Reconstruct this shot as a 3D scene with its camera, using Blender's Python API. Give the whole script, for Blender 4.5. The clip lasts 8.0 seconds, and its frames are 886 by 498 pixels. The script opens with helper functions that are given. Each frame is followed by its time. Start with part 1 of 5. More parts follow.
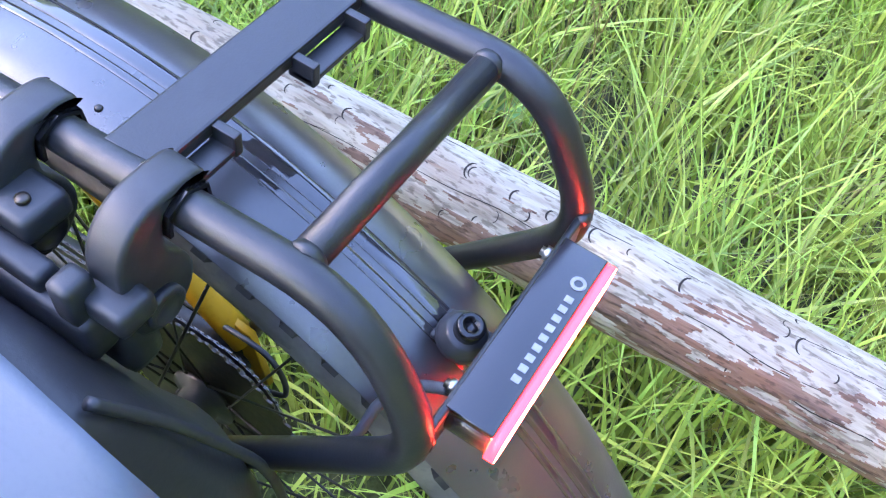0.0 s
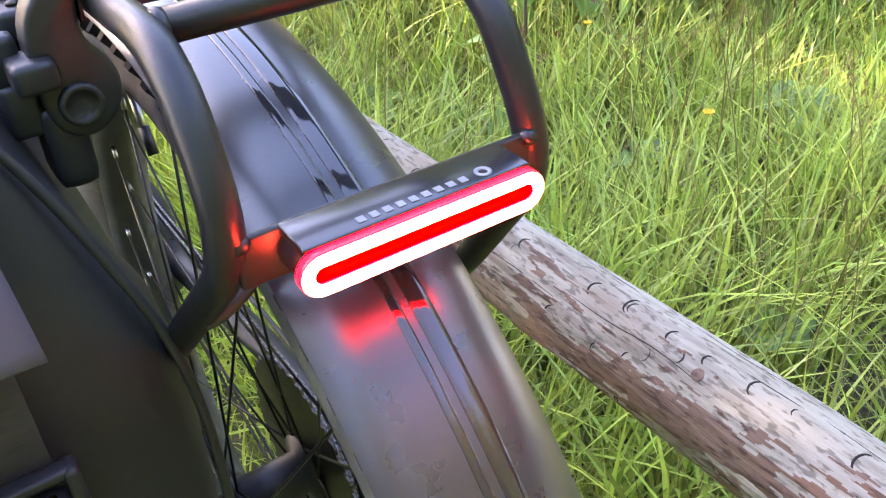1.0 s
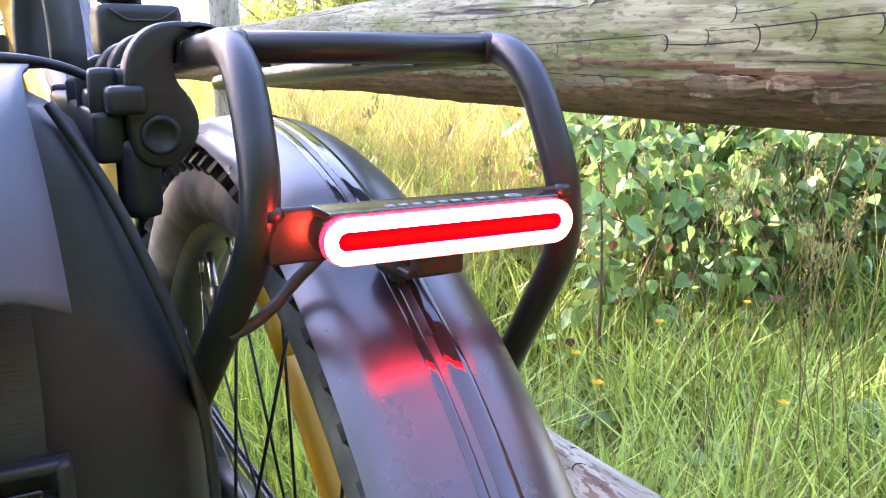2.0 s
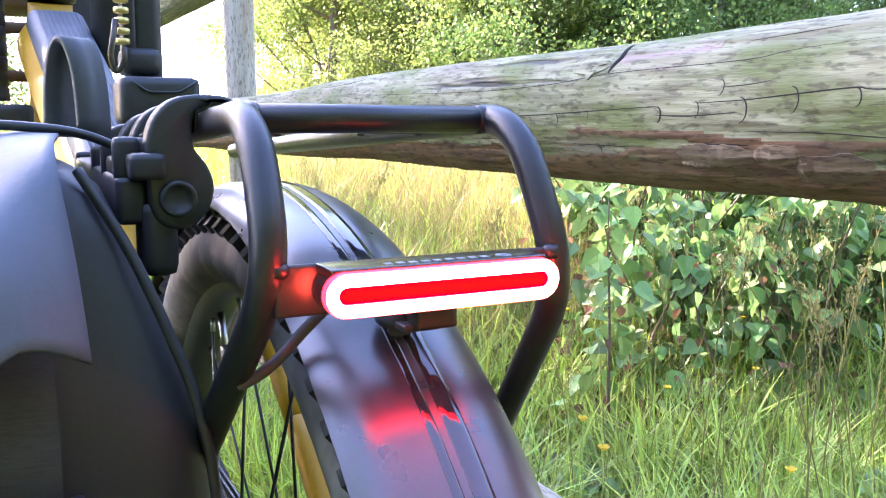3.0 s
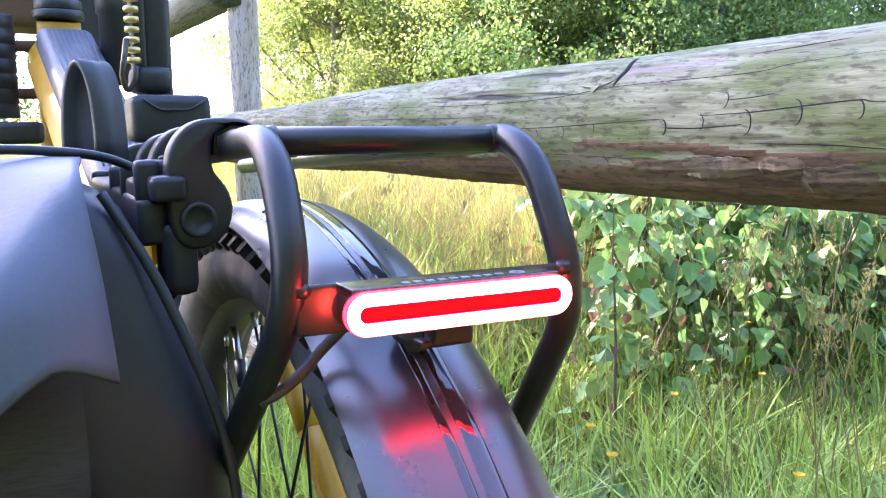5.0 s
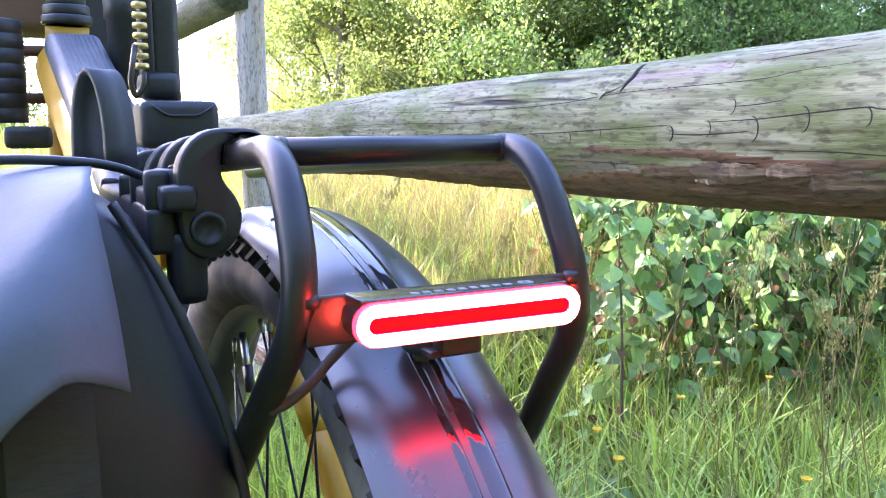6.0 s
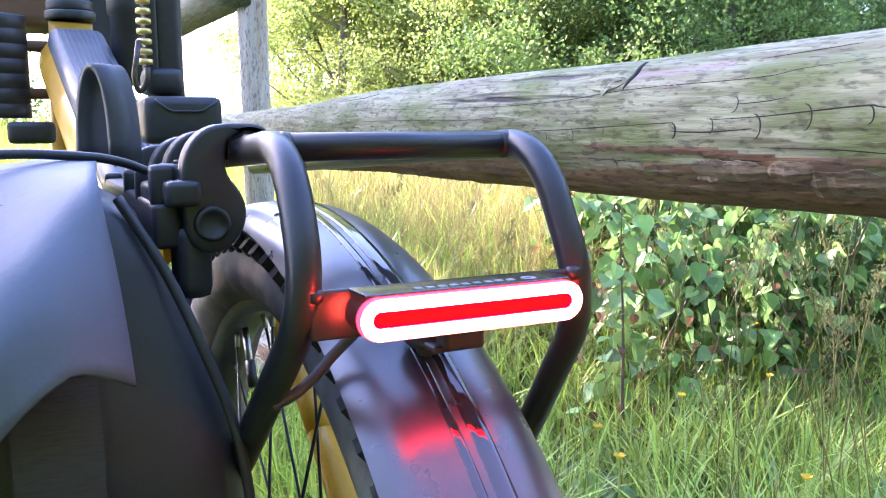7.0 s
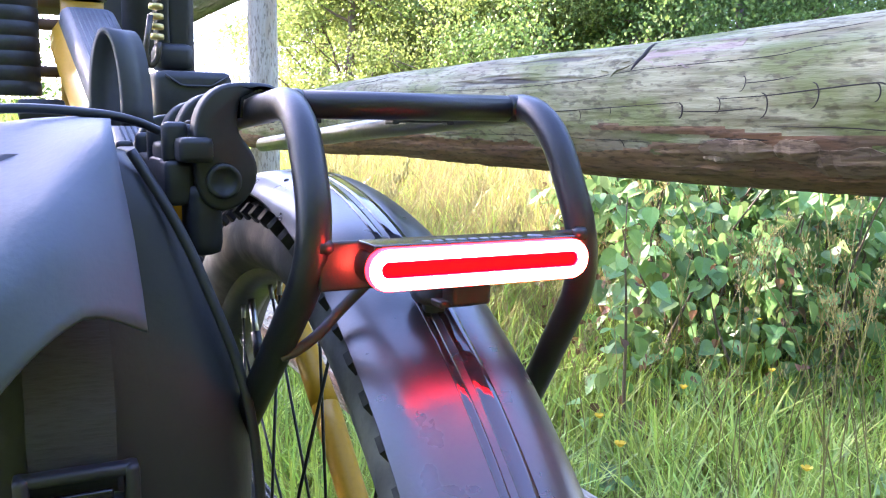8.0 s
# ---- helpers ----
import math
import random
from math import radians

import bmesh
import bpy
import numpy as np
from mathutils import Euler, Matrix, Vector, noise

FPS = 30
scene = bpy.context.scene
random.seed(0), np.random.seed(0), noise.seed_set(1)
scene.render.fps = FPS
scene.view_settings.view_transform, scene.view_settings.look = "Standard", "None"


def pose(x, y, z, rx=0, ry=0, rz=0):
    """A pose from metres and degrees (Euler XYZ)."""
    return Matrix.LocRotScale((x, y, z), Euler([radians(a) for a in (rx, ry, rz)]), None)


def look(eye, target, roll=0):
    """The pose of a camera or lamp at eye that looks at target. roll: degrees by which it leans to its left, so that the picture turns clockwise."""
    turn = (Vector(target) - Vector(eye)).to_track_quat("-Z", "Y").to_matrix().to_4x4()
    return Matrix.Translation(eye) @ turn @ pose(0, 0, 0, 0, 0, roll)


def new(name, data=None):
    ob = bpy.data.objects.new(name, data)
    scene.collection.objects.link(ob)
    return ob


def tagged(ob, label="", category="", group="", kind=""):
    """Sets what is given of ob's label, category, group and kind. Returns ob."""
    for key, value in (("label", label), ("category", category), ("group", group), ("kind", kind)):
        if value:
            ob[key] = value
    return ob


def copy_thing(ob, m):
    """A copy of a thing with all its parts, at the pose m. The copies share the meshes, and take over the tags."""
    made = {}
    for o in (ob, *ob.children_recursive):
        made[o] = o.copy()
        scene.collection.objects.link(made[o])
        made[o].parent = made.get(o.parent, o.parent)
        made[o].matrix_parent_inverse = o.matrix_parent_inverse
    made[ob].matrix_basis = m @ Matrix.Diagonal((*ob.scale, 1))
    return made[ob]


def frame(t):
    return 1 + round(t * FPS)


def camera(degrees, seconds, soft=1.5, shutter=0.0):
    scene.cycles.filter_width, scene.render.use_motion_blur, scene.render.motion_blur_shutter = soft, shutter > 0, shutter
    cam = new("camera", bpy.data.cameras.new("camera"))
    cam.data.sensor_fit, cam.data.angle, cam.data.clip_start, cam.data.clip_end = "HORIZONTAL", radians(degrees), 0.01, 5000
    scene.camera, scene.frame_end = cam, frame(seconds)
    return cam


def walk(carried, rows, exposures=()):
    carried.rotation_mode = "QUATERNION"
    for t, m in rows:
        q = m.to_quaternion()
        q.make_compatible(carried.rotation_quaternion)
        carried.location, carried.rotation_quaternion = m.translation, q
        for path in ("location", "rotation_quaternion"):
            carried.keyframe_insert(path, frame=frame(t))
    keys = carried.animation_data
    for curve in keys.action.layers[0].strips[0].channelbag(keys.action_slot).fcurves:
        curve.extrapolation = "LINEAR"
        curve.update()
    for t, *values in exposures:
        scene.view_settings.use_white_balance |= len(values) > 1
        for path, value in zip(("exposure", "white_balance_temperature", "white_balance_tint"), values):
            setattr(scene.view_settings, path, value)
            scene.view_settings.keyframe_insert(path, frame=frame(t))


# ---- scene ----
cam = camera(54.2, 8.0, 1.1)
PATH = [
    (0, (-0.1734, -0.0175, 1.0859), (0.5965, 0.3054, -0.0751), 12.02),
    (0.5, (-0.1526, -0.1176, 1.0654), (0.6002, 0.4924, 0.0137), 5.69),
    (1, (-0.1294, -0.21, 0.9671), (0.4988, 0.7716, 0.1384), -2.73),
    (1.5, (-0.1428, -0.2363, 0.8763), (0.4846, 0.9298, 0.3364), -1.01),
    (2, (-0.1433, -0.2649, 0.8616), (0.5016, 0.9716, 0.5451), 0.14),
    (3.5, (-0.1498, -0.2905, 0.8646), (0.4861, 0.9742, 0.6621), 0.23),
    (4, (-0.148, -0.2917, 0.8683), (0.4895, 0.9727, 0.6688), -0.05),
    (4.5, (-0.1541, -0.2943, 0.8671), (0.4823, 0.971, 0.6699), -0.31),
    (6, (-0.1581, -0.2953, 0.8721), (0.4655, 0.9769, 0.6783), -0.52),
    (6.5, (-0.1594, -0.2961, 0.8726), (0.4622, 0.9769, 0.6774), -0.4),
    (7, (-0.1599, -0.2968, 0.8716), (0.4616, 0.9758, 0.6733), -0.31),
    (7.5, (-0.1623, -0.3002, 0.855), (0.4574, 0.9727, 0.654), 0.23),
    (8, (-0.1645, -0.3026, 0.8554), (0.4507, 0.9721, 0.6517), 0.71),
]
LIGHT = [(0, 4.15, 5950, 29), (0.8, 3.8, 6800, 32), (1.5, 3.92, 6950, 39), (2.0, 3.78, 6400, 37), (3.5, 3.78, 5950, 36), (4.5, 3.66, 5850, 36), (8, 3.64, 5750, 36)]
walk(cam, [(t, look(eye, target, roll)) for t, eye, target, roll in PATH], LIGHT)

# ---- world and light ----
world = bpy.data.worlds.new("sky")
scene.world = world
world.use_nodes = True
wn = world.node_tree.nodes
sky = wn.new("ShaderNodeTexSky")
sky.sky_type, sky.sun_disc = "NISHITA", False
SUN_EL, SUN_AZ = 27.0, -30.0          # degrees: height of the sun, and its bearing from +y towards +x
sky.sun_elevation, sky.sun_rotation = radians(SUN_EL), radians(SUN_AZ)
world.node_tree.links.new(sky.outputs[0], wn["Background"].inputs[0])
wn["Background"].inputs[1].default_value = 0.15
sun = new("sun", bpy.data.lights.new("sun", "SUN"))
sun.data.energy, sun.data.angle, sun.data.color = 4.0, radians(1.5), (1.0, 0.86, 0.66)
sd = Vector((math.sin(radians(SUN_AZ)) * math.cos(radians(SUN_EL)), math.cos(radians(SUN_AZ)) * math.cos(radians(SUN_EL)), math.sin(radians(SUN_EL))))
sun.matrix_world = look(sd * 30, (0, 0, 0))


# ---- materials ----
def material(name, colour, rough=0.5, metal=0.0, spots=None, spot_scale=20.0, spot_amount=0.5, grain_scale=200.0, grain=0.1,
             bump=0.0, bump_scale=150.0, coat=0.0, stretch=None, emit=None, strength=0.0, through_light=0.0, vary=0.0, island=False, spec=0.5):
    """A surface with stains at one scale and grain at a finer one."""
    m = bpy.data.materials.new(name)
    m.use_nodes = True
    nodes, links = m.node_tree.nodes, m.node_tree.links
    bsdf = nodes["Principled BSDF"]
    bsdf.inputs["Roughness"].default_value, bsdf.inputs["Metallic"].default_value = rough, metal
    bsdf.inputs["Specular IOR Level"].default_value = spec
    bsdf.inputs["Coat Weight"].default_value, bsdf.inputs["Coat Roughness"].default_value = coat, 0.25
    coord = nodes.new("ShaderNodeTexCoord")
    source = coord.outputs["Object"]
    if stretch:
        mapping = nodes.new("ShaderNodeMapping")
        mapping.inputs["Scale"].default_value = stretch
        links.new(source, mapping.inputs[0])
        source = mapping.outputs[0]

    def cloud(scale, detail=4.0):
        n = nodes.new("ShaderNodeTexNoise")
        n.inputs["Scale"].default_value, n.inputs["Detail"].default_value = scale, detail
        links.new(source, n.inputs["Vector"])
        return n.outputs["Fac"]

    def blend(a, b, fac, kind="MIX"):
        n = nodes.new("ShaderNodeMix")
        n.data_type, n.blend_type = "RGBA", kind
        for socket, v in ((n.inputs["A"], a), (n.inputs["B"], b), (n.inputs["Factor"], fac)):
            if isinstance(v, bpy.types.NodeSocket):
                links.new(v, socket)
            else:
                socket.default_value = v
        return n.outputs["Result"]

    def ramp(fac, low, high, top=1.0):
        n = nodes.new("ShaderNodeMapRange")
        n.inputs["From Min"].default_value, n.inputs["From Max"].default_value, n.inputs["To Max"].default_value = low, high, top
        links.new(fac, n.inputs["Value"])
        return n.outputs["Result"]

    c = (*colour, 1)
    other = (*(spots or tuple(v * 1.25 for v in colour)), 1)
    col = blend(c, other, ramp(cloud(spot_scale), 0.45, 0.7, spot_amount))
    g = tuple(max(0.0, v * (1 - 3 * grain)) for v in colour)
    col = blend(col, (*g, 1), ramp(cloud(grain_scale, 2.0), 0.5, 0.75, min(1.0, 4 * grain)))
    if vary:
        h = nodes.new("ShaderNodeHueSaturation")
        rnd = nodes.new("ShaderNodeNewGeometry").outputs["Random Per Island"] if island else nodes.new("ShaderNodeObjectInfo").outputs["Random"]
        links.new(ramp(rnd, 0.0, 1.0), h.inputs["Value"])
        h.inputs["Value"].default_value = 1.0
        mr = h.inputs["Value"].links[0].from_node
        mr.inputs["To Min"].default_value, mr.inputs["To Max"].default_value = 1 - vary, 1 + vary
        hue = nodes.new("ShaderNodeMapRange")
        hue.inputs["To Min"].default_value, hue.inputs["To Max"].default_value = 0.5 - 0.05 * vary, 0.5 + 0.05 * vary
        mul = nodes.new("ShaderNodeMath")
        mul.operation = "MULTIPLY"
        mul.inputs[1].default_value = 7.31
        frac = nodes.new("ShaderNodeMath")
        frac.operation = "FRACT"
        links.new(rnd, mul.inputs[0])
        links.new(mul.outputs[0], frac.inputs[0])
        links.new(frac.outputs[0], hue.inputs["Value"])
        links.new(hue.outputs[0], h.inputs["Hue"])
        links.new(col, h.inputs["Color"])
        col = h.outputs[0]
    links.new(col, bsdf.inputs["Base Color"])
    rr = nodes.new("ShaderNodeMapRange")
    rr.inputs["To Min"].default_value, rr.inputs["To Max"].default_value = rough * 0.85, min(1.0, rough * 1.2)
    links.new(cloud(spot_scale * 2.3), rr.inputs["Value"])
    links.new(rr.outputs[0], bsdf.inputs["Roughness"])
    if bump:
        b = nodes.new("ShaderNodeBump")
        b.inputs["Strength"].default_value, b.inputs["Distance"].default_value = 1.0, bump
        links.new(cloud(bump_scale, 6.0), b.inputs["Height"])
        links.new(b.outputs[0], bsdf.inputs["Normal"])
    if emit:
        bsdf.inputs["Emission Color"].default_value, bsdf.inputs["Emission Strength"].default_value = (*emit, 1), strength
    if through_light:
        t = nodes.new("ShaderNodeBsdfTranslucent")
        links.new(col, t.inputs["Color"])
        mix = nodes.new("ShaderNodeMixShader")
        mix.inputs[0].default_value = through_light
        links.new(bsdf.outputs[0], mix.inputs[1])
        links.new(t.outputs[0], mix.inputs[2])
        links.new(mix.outputs[0], nodes["Material Output"].inputs["Surface"])
    return m


RACK = material("satin_black_powder_coat", (0.012, 0.013, 0.0155), 0.36, spots=(0.022, 0.023, 0.026), spot_scale=60, spot_amount=0.4, bump=0.00008, bump_scale=900)
FENDER = material("dusty_black_plastic", (0.026, 0.027, 0.032), 0.28, spec=1.0, spots=(0.05, 0.047, 0.045), spot_scale=25, spot_amount=0.6, grain_scale=400, grain=0.1, bump=0.00006, bump_scale=600)
GLOSS = material("gloss_black", (0.006, 0.006, 0.007), 0.12)
SHEEN = material("smooth_black_strip", (0.022, 0.022, 0.025), 0.07, spec=0.9, spots=(0.034, 0.032, 0.031), spot_scale=60)
PLASTIC = material("black_moulded_plastic", (0.017, 0.019, 0.023), 0.46, spots=(0.032, 0.035, 0.042), spot_scale=80, bump=0.00005, bump_scale=1200)
LAMP = material("tail_light_housing", (0.012, 0.011, 0.013), 0.2, coat=0.5)
RING = material("lit_red_light_ring", (0.6, 0.02, 0.02), 0.3, emit=(1.0, 0.060, 0.024), strength=21.0)
RING_EDGE = material("red_ring_edge", (0.5, 0.01, 0.01), 0.3, emit=(1.0, 0.0055, 0.0028), strength=4.5)
LENS = material("red_lens", (0.4, 0.008, 0.0), 0.4, emit=(1.0, 0.006, 0.0), strength=0.16, spec=0.0)
PRINT = material("pale_grey_print", (0.24, 0.24, 0.26), 0.5)
TARP = material("black_tarpaulin", (0.022, 0.023, 0.027), 0.50, spots=(0.032, 0.033, 0.038), spot_scale=9, spot_amount=0.7, grain_scale=500, grain=0.08, bump=0.0002, bump_scale=260)
# lit copy of black_tarpaulin: the sky's sheen is put into a lighter blue-grey
TARP_LIT = material("sky_lit_tarpaulin", (0.080, 0.096, 0.122), 0.58, spec=0.4, spots=(0.095, 0.112, 0.140), spot_scale=10, spot_amount=0.6, grain_scale=500, grain=0.06, bump=0.0002, bump_scale=260)
WEB = material("dark_grey_webbing", (0.040, 0.043, 0.050), 0.75, grain_scale=900, grain=0.15, bump=0.0002, bump_scale=900, stretch=(0.15, 0.15, 1))
STRAP = material("grey_rubber_strap", (0.045, 0.048, 0.055), 0.5, spot_scale=60)
KNOB = material("black_tread_rubber", (0.03, 0.028, 0.026), 0.75, spots=(0.10, 0.09, 0.075), spot_scale=60, spot_amount=0.6, bump=0.0002, bump_scale=500)
RUBBER = material("dusty_tyre_rubber", (0.12, 0.112, 0.10), 0.8, spots=(0.26, 0.24, 0.20), spot_scale=30, spot_amount=0.8, bump=0.0002, bump_scale=400)
RIM = material("grey_rim", (0.06, 0.06, 0.062), 0.4, metal=0.2, spots=(0.10, 0.095, 0.09), spot_scale=40)
STEEL = material("steel", (0.45, 0.45, 0.46), 0.3, metal=1.0, spots=(0.3, 0.27, 0.24), spot_scale=80)
SPOKE = material("black_spoke", (0.03, 0.03, 0.032), 0.35, metal=0.6)
CHAIN = material("oily_chain_steel", (0.13, 0.125, 0.12), 0.36, metal=0.9, spots=(0.07, 0.06, 0.05), spot_scale=150)
DRIVE = material("oily_dark_steel", (0.06, 0.055, 0.05), 0.38, metal=0.9, spots=(0.14, 0.11, 0.08), spot_scale=120)
GOLD = material("mustard_yellow_paint", (0.40, 0.215, 0.006), 0.42, spots=(0.35, 0.185, 0.008), spot_scale=12, spec=0.25)
BRASS = material("brass_rings", (0.6, 0.48, 0.2), 0.35, metal=0.8)
BROWN = material("brown_canvas", (0.13, 0.07, 0.04), 0.8, grain_scale=600, bump=0.0003, bump_scale=500)
GREY_PANEL = material("ribbed_grey_panel", (0.06, 0.072, 0.092), 0.5, spot_scale=30, bump=0.0001, bump_scale=900)


def wood(name, base, dark, streak, moss, moss_amount, upright=False):
    """Weathered log: long grain along y, blotches, brown bared patches and cracks."""
    m = bpy.data.materials.new(name)
    m.use_nodes = True
    nodes, links = m.node_tree.nodes, m.node_tree.links
    bsdf = nodes["Principled BSDF"]
    bsdf.inputs["Roughness"].default_value = 0.85
    coord = nodes.new("ShaderNodeTexCoord").outputs["Object"]

    def noise_at(scale, stretch, detail=6.0, kind="ShaderNodeTexNoise"):
        mp = nodes.new("ShaderNodeMapping")
        mp.inputs["Scale"].default_value = (stretch[0], stretch[2], stretch[1]) if upright else stretch
        links.new(coord, mp.inputs[0])
        n = nodes.new(kind)
        n.inputs["Scale"].default_value = scale
        if kind == "ShaderNodeTexNoise":
            n.inputs["Detail"].default_value = detail
        links.new(mp.outputs[0], n.inputs["Vector"])
        return n.outputs["Fac"] if kind == "ShaderNodeTexNoise" else n.outputs["Distance"]

    def ramp(fac, low, high, a=0.0, b=1.0):
        n = nodes.new("ShaderNodeMapRange")
        for k, v in (("From Min", low), ("From Max", high), ("To Min", a), ("To Max", b)):
            n.inputs[k].default_value = v
        links.new(fac, n.inputs["Value"])
        return n.outputs[0]

    def over(a, b, fac):
        n = nodes.new("ShaderNodeMix")
        n.data_type = "RGBA"
        for socket, v in ((n.inputs["A"], a), (n.inputs["B"], b), (n.inputs["Factor"], fac)):
            if isinstance(v, bpy.types.NodeSocket):
                links.new(v, socket)
            else:
                socket.default_value = v
        return n.outputs["Result"]

    fine = noise_at(120, (1, 0.10, 1))
    patch = noise_at(16, (1, 0.35, 1))
    fleck = noise_at(240, (1, 0.3, 1))
    crack = noise_at(30, (1, 0.05, 1), 3.0)
    col = over((*base, 1), (*dark, 1), ramp(fine, 0.42, 0.68))
    col = over(col, (*streak, 1), ramp(patch, 0.56, 0.66, 0.0, 0.85))
    col = over(col, (*moss, 1), ramp(noise_at(20, (1, 0.5, 1), 9.0), 0.47, 0.60, 0.0, moss_amount))
    col = over(col, (dark[0] * 0.35, dark[1] * 0.3, dark[2] * 0.28, 1), ramp(fleck, 0.53, 0.63, 0.0, 0.6))
    col = over(col, (0.02, 0.016, 0.012, 1), ramp(crack, 0.675, 0.70, 0.0, 0.9))
    links.new(col, bsdf.inputs["Base Color"])
    b = nodes.new("ShaderNodeBump")
    b.inputs["Distance"].default_value = 0.004
    add = nodes.new("ShaderNodeMath")
    add.operation = "SUBTRACT"
    links.new(fine, add.inputs[0])
    links.new(ramp(crack, 0.66, 0.71, 0.0, 1.5), add.inputs[1])
    links.new(add.outputs[0], b.inputs["Height"])
    links.new(b.outputs[0], bsdf.inputs["Normal"])
    return m


LOG_LOW = wood("bleached_log_wood", (0.36, 0.33, 0.26), (0.19, 0.16, 0.12), (0.29, 0.235, 0.175), (0.42, 0.39, 0.325), 0.5)
BARK_LOW = wood("red_brown_inner_bark", (0.21, 0.135, 0.092), (0.11, 0.068, 0.048), (0.29, 0.22, 0.165), (0.22, 0.11, 0.065), 0.55)
LOG_TOP = wood("weathered_mossy_log", (0.285, 0.28, 0.165), (0.135, 0.122, 0.065), (0.21, 0.175, 0.11), (0.135, 0.155, 0.05), 0.95)
BARK_TOP = wood("brown_log_underside", (0.20, 0.105, 0.055), (0.09, 0.05, 0.03), (0.28, 0.17, 0.09), (0.15, 0.11, 0.06), 0.4)
SPLIT = wood("pale_split_wood", (0.22, 0.15, 0.09), (0.11, 0.07, 0.04), (0.20, 0.12, 0.07), (0.26, 0.21, 0.15), 0.35)
BARED = wood("bared_reddish_wood", (0.28, 0.22, 0.165), (0.20, 0.14, 0.12), (0.26, 0.2, 0.17), (0.25, 0.22, 0.19), 0.4)
CRACK = material("dark_crack", (0.02, 0.016, 0.013), 0.95)
POST_WOOD = wood("grey_post_wood", (0.50, 0.45, 0.39), (0.34, 0.29, 0.23), (0.40, 0.31, 0.23), (0.46, 0.42, 0.35), 0.3, True)
GREEN_BEAM = wood("algae_green_beam", (0.10, 0.115, 0.07), (0.055, 0.06, 0.04), (0.09, 0.08, 0.055), (0.06, 0.085, 0.04), 0.7)
BLADE = material("grass_blade", (0.38, 0.50, 0.085), 0.40, spots=(0.42, 0.46, 0.11), spot_scale=3, through_light=0.4, vary=0.45, island=True)
STRAW = material("dry_grass", (0.32, 0.26, 0.095), 0.7, spots=(0.24, 0.28, 0.10), spot_scale=3, through_light=0.35, vary=0.3, island=True)
LEAF = material("shrub_leaf", (0.19, 0.32, 0.095), 0.42, spots=(0.15, 0.26, 0.07), spot_scale=30, through_light=0.35, vary=0.4)
LEAF_MASS = material("shrub_leaves", (0.18, 0.30, 0.09), 0.45, spots=(0.14, 0.25, 0.06), spot_scale=6, through_light=0.35, vary=0.45, island=True)
TREE_LEAF = material("tree_leaves", (0.15, 0.24, 0.055), 0.62, spots=(0.19, 0.27, 0.06), spot_scale=0.8, through_light=0.45, vary=0.28, island=True)
# pale young leaves; the golden low sun on them is put into the colour
SUNLIT_LEAF = material("young_sunlit_leaves", (0.23, 0.30, 0.07), 0.62, spots=(0.30, 0.30, 0.07), spot_scale=0.9, through_light=0.5, vary=0.28, island=True)
# dead-leaf brown, with some red glow of the tail light put into it
DEAD_LEAF = material("withered_brown_leaf", (0.20, 0.115, 0.055), 0.75, spots=(0.20, 0.10, 0.045), spot_scale=8, through_light=0.3, vary=0.4, island=True)
TWIG = material("twig_bark", (0.14, 0.10, 0.07), 0.8, spot_scale=40)
SOIL = material("soil_and_thatch", (0.09, 0.085, 0.04), 0.95, spots=(0.07, 0.13, 0.03), spot_scale=6, spot_amount=0.9, grain_scale=90, grain=0.25, bump=0.01, bump_scale=40)
PETAL = material("yellow_petal", (0.75, 0.5, 0.02), 0.6, through_light=0.3)


# ---- building helpers ----
def part(name, bm, mat, parent=None, label="", smooth=True, m=None):
    if m is not None:
        bm.transform(m)
    me = bpy.data.meshes.new(name)
    bm.to_mesh(me)
    bm.free()
    if smooth:
        for p in me.polygons:
            p.use_smooth = True
    me.materials.append(mat)
    ob = new(name, me)
    if parent:
        ob.parent = parent
    return tagged(ob, label) if label else ob


def raw(name, verts, faces, mat, parent=None, label="", smooth=True):
    me = bpy.data.meshes.new(name)
    me.from_pydata(verts, [], faces)
    me.materials.append(mat)
    if smooth:
        me.polygons.foreach_set("use_smooth", [True] * len(me.polygons))
    ob = new(name, me)
    if parent:
        ob.parent = parent
    return tagged(ob, label) if label else ob


def smooth_path(points, steps=8, closed=False):
    """Catmull-Rom through the points."""
    pts = [Vector(p) for p in points]
    out, n = [], len(pts)
    for i in range(n if closed else n - 1):
        if closed:
            a, b, c, d = pts[i - 1], pts[i], pts[(i + 1) % n], pts[(i + 2) % n]
        else:
            a, b, c, d = pts[max(i - 1, 0)], pts[i], pts[i + 1], pts[min(i + 2, n - 1)]
        for k in range(steps):
            t = k / steps
            out.append(0.5 * ((2 * b) + (c - a) * t + (2 * a - 5 * b + 4 * c - d) * t * t + (3 * b - a - 3 * c + d) * t ** 3))
    if not closed:
        out.append(pts[-1])
    return out


def fillet_path(points, radius=0.02, steps=7):
    """Straight runs with rounded bends, as in bent tube."""
    pts = [Vector(p) for p in points]
    out = [pts[0]]
    for a, b, c in zip(pts, pts[1:], pts[2:]):
        u, v = (a - b), (c - b)
        r = min(radius, u.length * 0.48, v.length * 0.48)
        p, q = b + u.normalized() * r, b + v.normalized() * r
        for k in range(steps + 1):
            t = k / steps
            out.append((1 - t) ** 2 * p + 2 * t * (1 - t) * b + t * t * q)
    out.append(pts[-1])
    return out


